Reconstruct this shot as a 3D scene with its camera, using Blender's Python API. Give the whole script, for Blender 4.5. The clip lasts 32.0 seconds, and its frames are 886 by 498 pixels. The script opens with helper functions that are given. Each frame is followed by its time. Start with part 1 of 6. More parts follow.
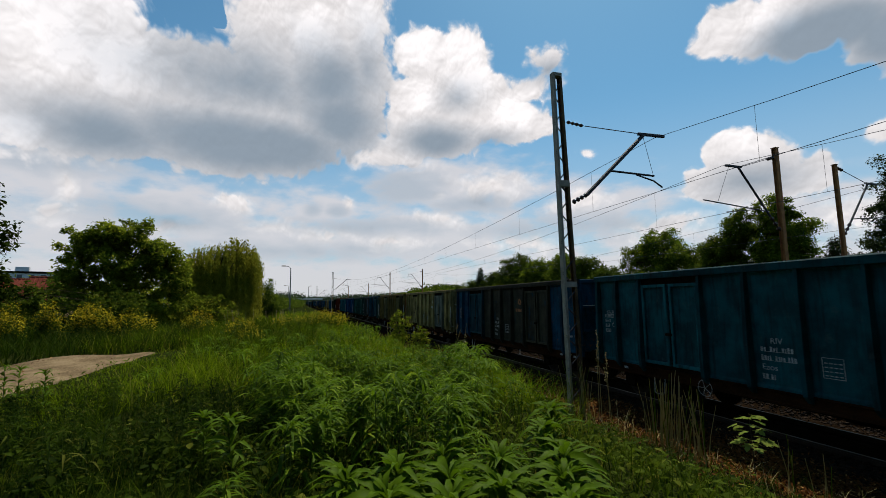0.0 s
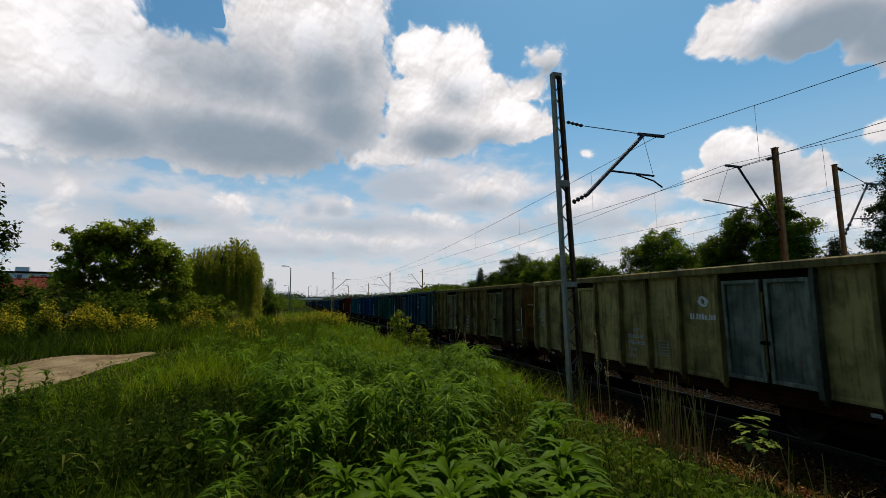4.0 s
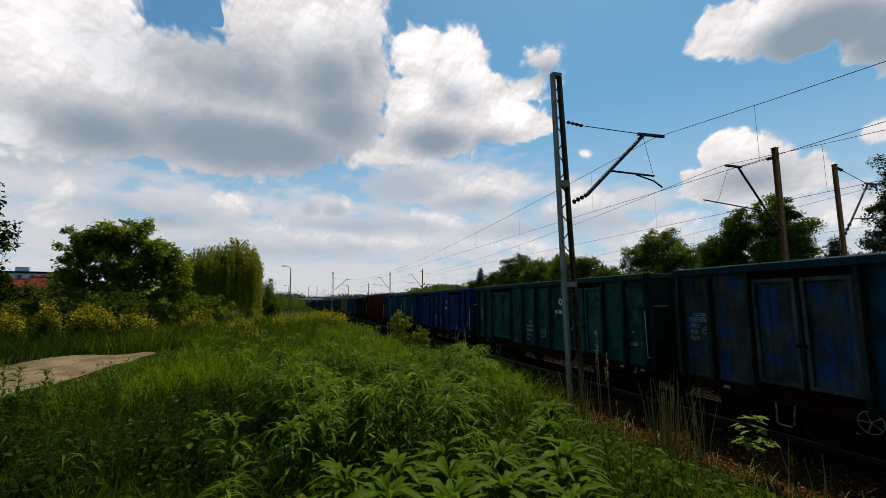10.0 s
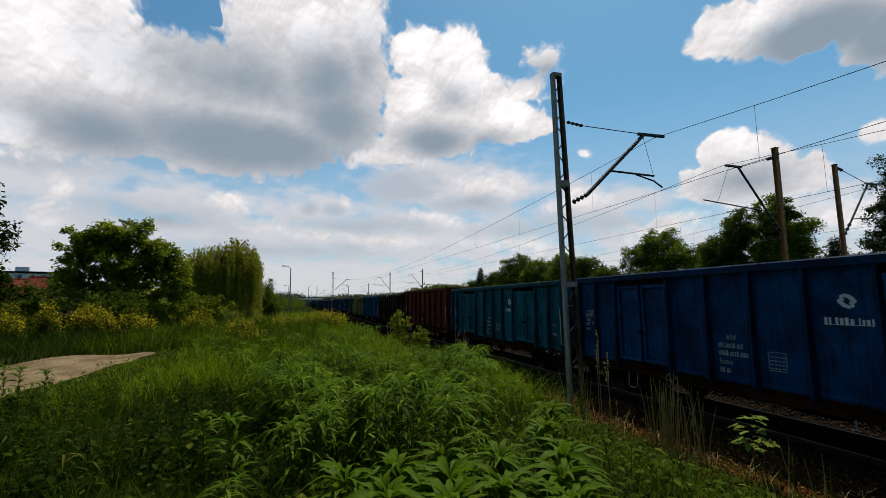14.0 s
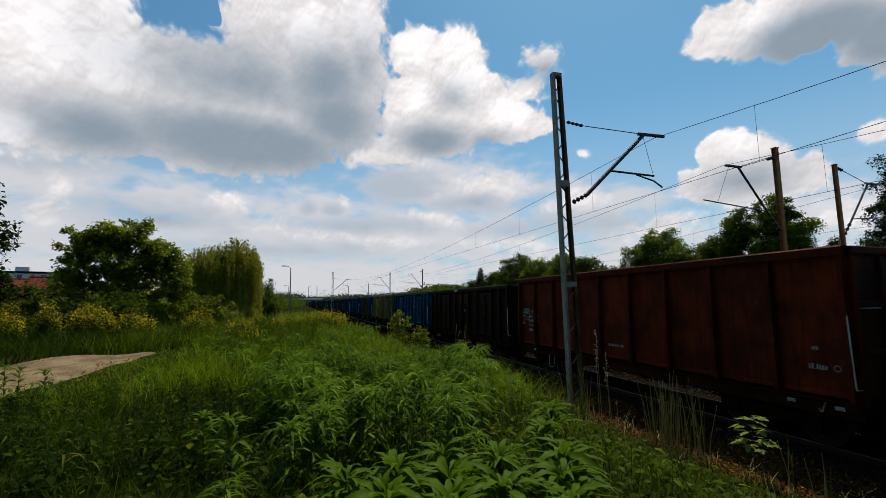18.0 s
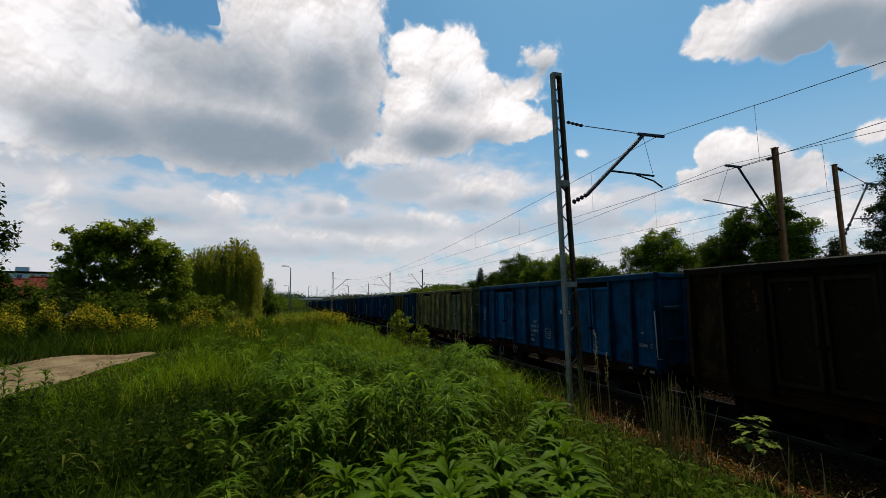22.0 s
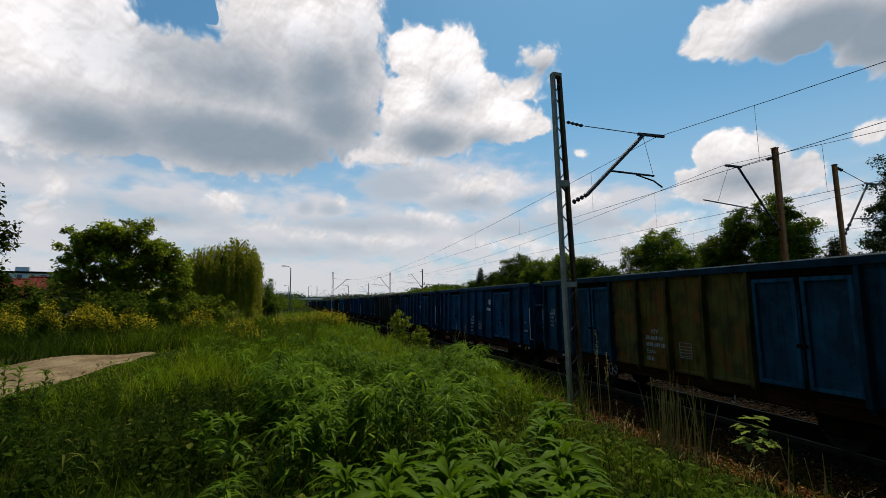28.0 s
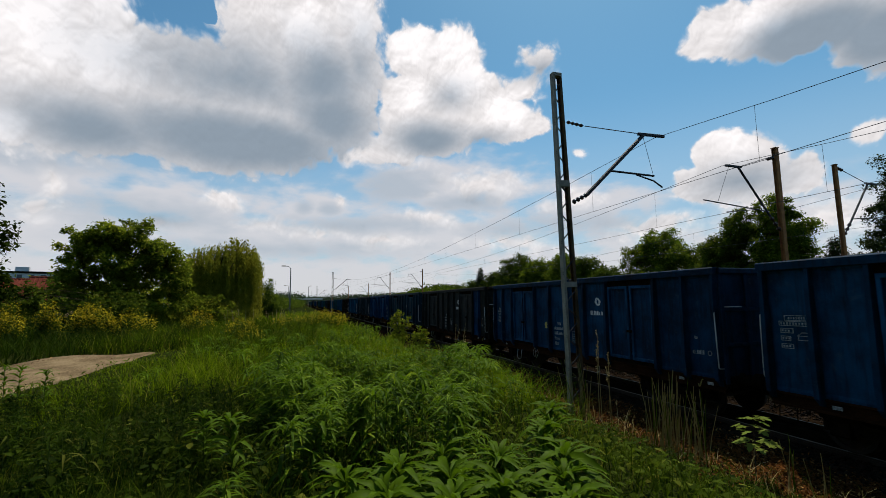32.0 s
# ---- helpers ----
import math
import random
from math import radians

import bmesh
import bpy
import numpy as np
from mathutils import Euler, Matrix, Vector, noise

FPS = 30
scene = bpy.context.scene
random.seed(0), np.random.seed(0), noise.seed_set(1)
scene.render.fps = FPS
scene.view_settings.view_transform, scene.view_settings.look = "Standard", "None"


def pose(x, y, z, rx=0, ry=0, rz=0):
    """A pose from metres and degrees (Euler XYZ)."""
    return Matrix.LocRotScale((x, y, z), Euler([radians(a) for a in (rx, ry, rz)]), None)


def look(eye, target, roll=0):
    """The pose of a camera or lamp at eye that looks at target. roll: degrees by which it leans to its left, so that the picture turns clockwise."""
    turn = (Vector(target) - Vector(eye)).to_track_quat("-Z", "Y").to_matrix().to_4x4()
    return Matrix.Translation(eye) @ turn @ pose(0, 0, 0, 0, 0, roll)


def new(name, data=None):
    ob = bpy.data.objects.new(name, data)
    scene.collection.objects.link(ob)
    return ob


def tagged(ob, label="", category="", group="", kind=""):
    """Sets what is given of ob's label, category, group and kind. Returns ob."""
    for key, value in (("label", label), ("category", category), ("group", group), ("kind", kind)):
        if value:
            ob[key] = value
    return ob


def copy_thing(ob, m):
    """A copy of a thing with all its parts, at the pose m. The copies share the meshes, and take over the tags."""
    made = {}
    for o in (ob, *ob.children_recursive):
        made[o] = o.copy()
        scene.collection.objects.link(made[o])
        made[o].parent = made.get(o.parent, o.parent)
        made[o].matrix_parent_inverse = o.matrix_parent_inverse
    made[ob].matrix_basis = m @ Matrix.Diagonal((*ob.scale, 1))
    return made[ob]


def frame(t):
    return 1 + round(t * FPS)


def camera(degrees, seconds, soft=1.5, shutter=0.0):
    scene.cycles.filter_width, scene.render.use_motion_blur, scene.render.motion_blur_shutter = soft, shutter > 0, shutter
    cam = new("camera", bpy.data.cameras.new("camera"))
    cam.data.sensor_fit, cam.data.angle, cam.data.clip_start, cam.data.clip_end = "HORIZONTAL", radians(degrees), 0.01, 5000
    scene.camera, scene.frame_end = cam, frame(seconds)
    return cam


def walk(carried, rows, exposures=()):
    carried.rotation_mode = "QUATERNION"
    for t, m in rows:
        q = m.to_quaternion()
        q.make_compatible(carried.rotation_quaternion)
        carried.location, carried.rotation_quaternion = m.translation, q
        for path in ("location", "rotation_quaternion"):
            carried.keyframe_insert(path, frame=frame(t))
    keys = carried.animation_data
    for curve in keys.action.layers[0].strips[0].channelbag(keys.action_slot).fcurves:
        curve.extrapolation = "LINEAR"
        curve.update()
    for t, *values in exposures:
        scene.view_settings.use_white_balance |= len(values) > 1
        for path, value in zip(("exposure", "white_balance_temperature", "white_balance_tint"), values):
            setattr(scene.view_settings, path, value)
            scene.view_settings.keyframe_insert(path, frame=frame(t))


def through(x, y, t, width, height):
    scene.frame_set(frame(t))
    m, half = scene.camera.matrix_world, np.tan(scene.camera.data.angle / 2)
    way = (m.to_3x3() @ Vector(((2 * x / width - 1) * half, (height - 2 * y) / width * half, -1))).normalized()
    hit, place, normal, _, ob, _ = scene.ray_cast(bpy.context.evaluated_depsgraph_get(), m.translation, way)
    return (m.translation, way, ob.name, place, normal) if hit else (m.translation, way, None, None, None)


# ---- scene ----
# Metres. The tracks run along y, rail tops lie at z = RAIL_Z, the camera stands on the grass bank.
RAIL_Z = -0.45
EYE = (0, 0, 2.588)
SPOT = look(EYE, (3.0814, 9.4409, 3.7602), -0.64)
cam = camera(90.28, 32.0, soft=0.5, shutter=0.12)
walk(cam, [(0, SPOT), (32, SPOT)], exposures=[(0, -0.24, 6700, 10), (32, -0.24, 6700, 10)])

# ---------------------------------------------------------------- light
SUN_AZ, SUN_EL = 40, 61
world = bpy.data.worlds.new("sky")
scene.world = world
world.use_nodes = True
wn = world.node_tree
wn.nodes.clear()
sky = wn.nodes.new("ShaderNodeTexSky")
sky.sky_type = "NISHITA"
sky.sun_disc = False
sky.sun_elevation, sky.sun_rotation = radians(SUN_EL), radians(SUN_AZ)
sky.air_density, sky.dust_density, sky.ozone_density = 1.0, 0.6, 2.0
bg = wn.nodes.new("ShaderNodeBackground")
bg.inputs["Strength"].default_value = 0.115
out = wn.nodes.new("ShaderNodeOutputWorld")
tint = wn.nodes.new("ShaderNodeMix")
tint.data_type, tint.blend_type = "RGBA", "MULTIPLY"
tint.inputs[0].default_value = 1.0
tint.inputs[7].default_value = (0.58, 1.02, 1.08, 1)
wn.links.new(sky.outputs[0], tint.inputs[6])
wn.links.new(tint.outputs[2], bg.inputs["Color"])
wn.links.new(bg.outputs[0], out.inputs["Surface"])

sun_data = bpy.data.lights.new("sun", "SUN")
sun_data.energy, sun_data.angle, sun_data.color = 5.0, radians(0.6), (1.0, 0.93, 0.80)
sun = new("sun", sun_data)
a, e = radians(SUN_AZ), radians(SUN_EL)
sun.matrix_world = look((60 * math.sin(a) * math.cos(e), 60 * math.cos(a) * math.cos(e), 60 * math.sin(e)), (0, 0, 0))

# ---------------------------------------------------------------- materials


class Nodes:
    """A small helper to write node trees."""

    def __init__(self, name):
        self.mat = bpy.data.materials.new(name)
        self.mat.use_nodes = True
        self.t = self.mat.node_tree
        self.t.nodes.clear()
        self.out = self.n("ShaderNodeOutputMaterial")

    def n(self, kind, **inputs):
        node = self.t.nodes.new(kind)
        for k, v in inputs.items():
            self.put(node, k.replace("_", " "), v)
        return node

    def put(self, node, key, v):
        s = node.inputs[int(key[1:])] if key[0] == "i" and key[1:].isdigit() else node.inputs[key]
        if hasattr(v, "is_output"):
            self.t.links.new(v, s)
        else:
            s.default_value = v

    def math(self, op, a, b=0.0, clamp=False):
        m = self.n("ShaderNodeMath", i0=a, i1=b)
        m.operation, m.use_clamp = op, clamp
        return m.outputs[0]

    def mix(self, f, a, b, mode="MIX"):
        m = self.n("ShaderNodeMix")
        m.data_type, m.blend_type = "RGBA", mode
        for i, v in ((0, f), (6, a), (7, b)):
            if hasattr(v, "is_output"):
                self.t.links.new(v, m.inputs[i])
            else:
                m.inputs[i].default_value = (*v, 1) if isinstance(v, tuple) and len(v) == 3 else v
        return m.outputs[2]

    def ramp(self, f, a, b):
        m = self.n("ShaderNodeMapRange", Value=f)
        m.interpolation_type = "SMOOTHSTEP"
        m.inputs["From Min"].default_value, m.inputs["From Max"].default_value = a, b
        return m.outputs[0]

    def noise(self, vec, scale, detail=5.0, rough=0.55, dist=0.0):
        m = self.n("ShaderNodeTexNoise", Scale=scale, Detail=detail, Roughness=rough, Distortion=dist)
        if vec is not None:
            self.t.links.new(vec, m.inputs["Vector"])
        return m.outputs["Fac"]

    def stretch(self, vec, s, shift=None):
        m = self.n("ShaderNodeMapping", Vector=vec, Scale=s)
        if shift is not None:
            self.t.links.new(shift, m.inputs["Location"])
        return m.outputs[0]

    def bump(self, h, strength, dist):
        return self.n("ShaderNodeBump", Height=h, Strength=strength, Distance=dist).outputs[0]

    def surface(self, color, rough=0.7, metal=0.0, normal=None, spec=0.4, through=None):
        b = self.n("ShaderNodeBsdfPrincipled", Roughness=rough, Metallic=metal)
        self.put(b, "Base Color", (*color, 1) if isinstance(color, tuple) and len(color) == 3 else color)
        self.put(b, "Specular IOR Level", spec)
        if normal is not None:
            self.put(b, "Normal", normal)
        s = b.outputs[0]
        if through:
            tr = self.n("ShaderNodeBsdfTranslucent", Color=color)
            mx = self.n("ShaderNodeMixShader", Fac=through)
            self.t.links.new(s, mx.inputs[1])
            self.t.links.new(tr.outputs[0], mx.inputs[2])
            s = mx.outputs[0]
        self.t.links.new(s, self.out.inputs["Surface"])
        return self.mat


def plain(name, a, b, scale=3.0, rough=0.75, metal=0.0, bump=0.3, depth=0.01, stretch=(1, 1, 1), fine=40.0):
    """Two colours mixed by a coarse and a fine noise in the thing's own space, with relief."""
    m = Nodes(name)
    co = m.n("ShaderNodeTexCoord").outputs["Object"]
    v = m.stretch(co, stretch)
    c = m.noise(v, scale, 6.0, 0.6)
    f = m.noise(v, fine, 3.0, 0.6)
    k = m.math("ADD", m.math("MULTIPLY", m.ramp(c, 0.3, 0.7), 0.65), m.math("MULTIPLY", m.ramp(f, 0.3, 0.7), 0.35))
    r = m.math("ADD", m.math("MULTIPLY", f, 0.2), rough - 0.1)
    return m.surface(m.mix(k, a, b), r, metal, m.bump(m.math("ADD", f, c), bump, depth), 0.4 if metal or rough < 0.5 else 0.08 if rough < 0.9 else 0.0)


def leafy(name, dark, light, tip, through=0.35, rough=0.7, gloss=0.02):
    """Leaves: each island has its own tone, and patches of the plant differ."""
    m = Nodes(name)
    rnd = m.n("ShaderNodeNewGeometry").outputs["Random Per Island"]
    co = m.n("ShaderNodeTexCoord").outputs["Object"]
    patch = m.ramp(m.noise(co, 0.7, 4.0, 0.6), 0.38, 0.62)
    c = m.mix(m.math("ADD", m.math("MULTIPLY", rnd, 0.55), m.math("MULTIPLY", patch, 0.45)), dark, light)
    c = m.mix(m.ramp(rnd, 0.86, 1.0), c, tip)
    return m.surface(c, rough, 0.0, None, gloss, through)


def wagon_paint(name="wagon paint", other=None, cover=0.5):
    """Weathered paint in the object's own colour; other: a second coat that shows in ragged areas."""
    m = Nodes(name)
    info = m.n("ShaderNodeObjectInfo")
    co = m.n("ShaderNodeTexCoord").outputs["Object"]
    rv = m.n("ShaderNodeCombineXYZ", X=m.math("MULTIPLY", info.outputs["Random"], 37.0),
             Y=m.math("MULTIPLY", info.outputs["Random"], 91.0), Z=m.math("MULTIPLY", info.outputs["Random"], 13.0)).outputs[0]
    v = m.stretch(co, (1, 1, 1), rv)
    streak = m.stretch(co, (3.0, 5.0, 0.45), rv)
    broad = m.noise(v, 1.3, 6.0, 0.62)
    fine = m.noise(v, 22.0, 4.0, 0.65)
    spots = m.noise(v, 5.5, 5.0, 0.7)
    run = m.noise(streak, 2.2, 5.0, 0.6)
    base = info.outputs["Color"]
    c = m.mix(m.ramp(broad, 0.32, 0.66), m.mix(0.62, base, (0.006, 0.006, 0.006)), base)
    if other:
        ragged = m.noise(m.stretch(co, (1.0, 1.0, 0.7), rv), 1.9, 7.0, 0.68, 0.4)
        c = m.mix(m.math("MULTIPLY", m.ramp(ragged, 0.63 - 0.3 * cover, 0.74 - 0.3 * cover), 0.8), c, other)
    pale = m.ramp(m.noise(v, 4.5, 6.0, 0.7), 0.56, 0.72)
    c = m.mix(m.math("MULTIPLY", pale, 0.35), c, m.mix(0.45, base, (0.13, 0.125, 0.10)))
    c = m.mix(m.math("MULTIPLY", m.ramp(run, 0.45, 0.72), 0.55), c, (0.010, 0.008, 0.006))
    amount = m.math("SUBTRACT", 0.80, m.math("MULTIPLY", info.outputs["Alpha"], 0.42))
    spot = m.math("ADD", m.math("ADD", m.math("MULTIPLY", broad, 0.2), m.math("MULTIPLY", spots, 0.35)), m.math("ADD", m.math("MULTIPLY", fine, 0.25), m.math("MULTIPLY", run, 0.25)))
    rust = m.math("MULTIPLY", m.ramp(m.math("SUBTRACT", spot, amount), -0.02, 0.06), 0.85)
    rc = m.mix(fine, (0.050, 0.018, 0.008), (0.20, 0.075, 0.022))
    c = m.mix(rust, c, rc)
    r = m.math("ADD", 0.58, m.math("ADD", m.math("MULTIPLY", rust, 0.3), m.math("MULTIPLY", fine, 0.15)))
    return m.surface(c, r, 0.0, m.bump(m.math("ADD", m.math("MULTIPLY", broad, 1.5), m.math("ADD", fine, rust)), 0.35, 0.015), 0.04)


PAINT = wagon_paint()
COATS = {3: wagon_paint("olive over brown paint", (0.060, 0.022, 0.006), 0.5), 4: wagon_paint("blue over khaki paint", (0.005, 0.06, 0.16), 0.5), 12: wagon_paint("olive with orange primer", (0.17, 0.06, 0.013), 0.5),
         5: wagon_paint("green with pale scrapes", (0.03, 0.10, 0.085), 0.4), 1: wagon_paint("olive with blue areas", (0.006, 0.04, 0.06), 0.22), 11: wagon_paint("khaki with brown areas", (0.06, 0.035, 0.015), 0.35),
         9: wagon_paint("soot over brown paint", (0.010, 0.005, 0.0015), 0.75)}
SILL = plain("rust-stained side sill", (0.010, 0.005, 0.003), (0.045, 0.018, 0.008), 3.0, 0.9, 0.0, 0.3, 0.01, (1, 0.4, 1))
UNDER = plain("underframe grime", (0.005, 0.004, 0.003), (0.020, 0.013, 0.008), 4.0, 0.9)
WHEEL = plain("rusty wheel steel", (0.010, 0.007, 0.005), (0.035, 0.02, 0.012), 6.0, 0.75, 0.2)
TREAD = plain("bright rail steel", (0.10, 0.09, 0.075), (0.22, 0.20, 0.17), 8.0, 0.5, 0.8, 0.1)
RAIL = plain("rusty rail steel", (0.012, 0.007, 0.004), (0.04, 0.021, 0.011), 5.0, 0.8, 0.2)
WHITE = plain("chalky white paint", (0.42, 0.44, 0.43), (0.68, 0.70, 0.68), 9.0, 0.7)
STENCIL = plain("worn stencil paint", (0.09, 0.10, 0.10), (0.48, 0.50, 0.48), 16.0, 0.8, 0.0, 0.1, 0.002, (1, 1, 1), 70.0)
# Leaves this dark imitate the shade seen beneath the wagons.
DARKWEED = leafy("near-black weeds", (0.003, 0.004, 0.001), (0.014, 0.015, 0.004), (0.022, 0.020, 0.006), 0.08)
YELLOW = plain("faded yellow paint", (0.30, 0.24, 0.06), (0.48, 0.40, 0.12), 9.0, 0.7)
WORNORANGE = plain("worn dark orange paint", (0.035, 0.012, 0.004), (0.20, 0.062, 0.018), 7.0, 0.85, 0.0, 0.2, 0.01, (1, 1, 1), 40.0)
ORANGE = plain("faded orange paint", (0.22, 0.08, 0.03), (0.36, 0.15, 0.06), 9.0, 0.7)
STEEL = plain("galvanised mast steel", (0.17, 0.145, 0.115), (0.34, 0.305, 0.25), 3.0, 0.8, 0.0, 0.15)
MASTBROWN = plain("brown weathered mast channel", (0.040, 0.024, 0.014), (0.14, 0.095, 0.055), 3.0, 0.85, 0.0, 0.2)
DARKSTEEL = plain("dark cantilever steel", (0.016, 0.015, 0.018), (0.045, 0.04, 0.045), 6.0, 0.6, 0.3)
RUSTMAST = plain("rust-brown mast steel", (0.17, 0.062, 0.016), (0.42, 0.17, 0.045), 4.0, 0.8, 0.1)
PORCELAIN = plain("brown porcelain", (0.02, 0.012, 0.01), (0.05, 0.025, 0.02), 8.0, 0.25)
COPPER = plain("weathered contact wire", (0.03, 0.03, 0.032), (0.06, 0.06, 0.065), 8.0, 0.5, 0.5)
# Near-black stone: the dark under the train is put into this colour.
BALLAST = plain("near-black ballast", (0.004, 0.003, 0.002), (0.022, 0.013, 0.007), 9.0, 0.9, 0.0, 0.9, 0.04, (1, 1, 1), 24.0)
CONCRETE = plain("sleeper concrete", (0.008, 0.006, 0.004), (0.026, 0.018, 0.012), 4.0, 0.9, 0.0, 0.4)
GRAVEL = plain("pale gravel track", (0.075, 0.050, 0.026), (0.27, 0.20, 0.118), 1.1, 0.95, 0.0, 0.8, 0.03, (1, 0.6, 1), 22.0)
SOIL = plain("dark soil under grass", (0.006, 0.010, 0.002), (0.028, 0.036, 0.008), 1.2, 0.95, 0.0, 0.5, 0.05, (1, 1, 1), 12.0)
BARK = plain("bark", (0.035, 0.026, 0.018), (0.10, 0.075, 0.05), 6.0, 0.95, 0.0, 0.9, 0.03, (1, 1, 0.25))
ROOF = plain("red clay tile", (0.10, 0.020, 0.012), (0.20, 0.045, 0.025), 3.0, 0.8)
WALLP = plain("house plaster", (0.16, 0.105, 0.075), (0.26, 0.18, 0.13), 1.5, 0.9)
FARWALL = plain("pale block facade", (0.42, 0.44, 0.46), (0.60, 0.62, 0.63), 0.2, 0.9)
GLASS = plain("dark window glass", (0.02, 0.025, 0.03), (0.05, 0.06, 0.07), 1.0, 0.1, 0.0, 0.0)
LAMPGREY = plain("lamp post concrete", (0.10, 0.10, 0.10), (0.20, 0.20, 0.195), 5.0, 0.8)
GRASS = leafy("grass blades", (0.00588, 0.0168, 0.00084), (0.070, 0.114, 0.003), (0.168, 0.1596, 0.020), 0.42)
# Dark plants; RANK and BRAMBLE colours also carry lens falloff at lower left.
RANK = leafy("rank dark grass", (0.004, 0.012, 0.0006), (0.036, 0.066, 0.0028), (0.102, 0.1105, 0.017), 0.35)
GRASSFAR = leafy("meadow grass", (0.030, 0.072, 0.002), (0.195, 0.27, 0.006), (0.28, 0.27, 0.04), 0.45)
WEED = leafy("goldenrod leaves", (0.01892, 0.0516, 0.00172), (0.135, 0.232, 0.008), (0.21, 0.30, 0.018), 0.42, 0.5, 0.035)
WALNUT = leafy("walnut leaves", (0.040, 0.070, 0.005), (0.25, 0.30, 0.020), (0.38, 0.38, 0.035), 0.55)
WILLOWL = leafy("willow leaves", (0.15, 0.155, 0.012), (0.32, 0.315, 0.03), (0.40, 0.37, 0.05), 0.52)
DARKLEAF = leafy("dark tree leaves", (0.022, 0.045, 0.003), (0.16, 0.22, 0.015), (0.30, 0.34, 0.03), 0.52)
BUSHLEAF = leafy("bush leaves", (0.02236, 0.043, 0.00344), (0.0989, 0.1419, 0.01032), (0.172, 0.1892, 0.0258), 0.42)
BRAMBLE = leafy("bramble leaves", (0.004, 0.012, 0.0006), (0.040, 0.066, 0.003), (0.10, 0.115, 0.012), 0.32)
NEEDLE = leafy("spruce needles", (0.008, 0.018, 0.004), (0.040, 0.062, 0.014), (0.08, 0.10, 0.02), 0.15)
BLOOM = leafy("yellow blossom", (0.34, 0.26, 0.01), (0.52, 0.42, 0.02), (0.6, 0.5, 0.06), 0.2)
STRAW = leafy("dry straw stems", (0.24, 0.19, 0.07), (0.52, 0.44, 0.20), (0.55, 0.46, 0.30), 0.3, 0.8)
MAPLE = leafy("maple leaves", (0.13, 0.18, 0.03), (0.24, 0.30, 0.06), (0.28, 0.34, 0.1), 0.4)
LITTER = leafy("dry leaf litter", (0.035, 0.012, 0.003), (0.17, 0.068, 0.016), (0.34, 0.20, 0.07), 0.15, 0.85)
STEM = plain("green stems", (0.04, 0.07, 0.015), (0.09, 0.12, 0.03), 6.0, 0.8)
HAZE = leafy("far woodland", (0.030, 0.050, 0.022), (0.065, 0.095, 0.040), (0.10, 0.13, 0.06), 0.1)

# ---------------------------------------------------------------- mesh tools


def fast_mesh(name, v, f, mat=None, smooth=False):
    """A mesh from arrays: v (n, 3), f (m, k) with k corners a face."""
    v, f = np.asarray(v, np.float32), np.asarray(f, np.int32)
    me = bpy.data.meshes.new(name)
    me.vertices.add(len(v))
    me.vertices.foreach_set("co", v.ravel())
    m, k = f.shape
    me.loops.add(m * k)
    me.loops.foreach_set("vertex_index", f.ravel())
    me.polygons.add(m)
    me.polygons.foreach_set("loop_start", np.arange(0, m * k, k, dtype=np.int32))
    if smooth:
        me.polygons.foreach_set("use_smooth", np.ones(m, dtype=bool))
    me.update(calc_edges=True)
    if mat:
        me.materials.append(mat)
    return me


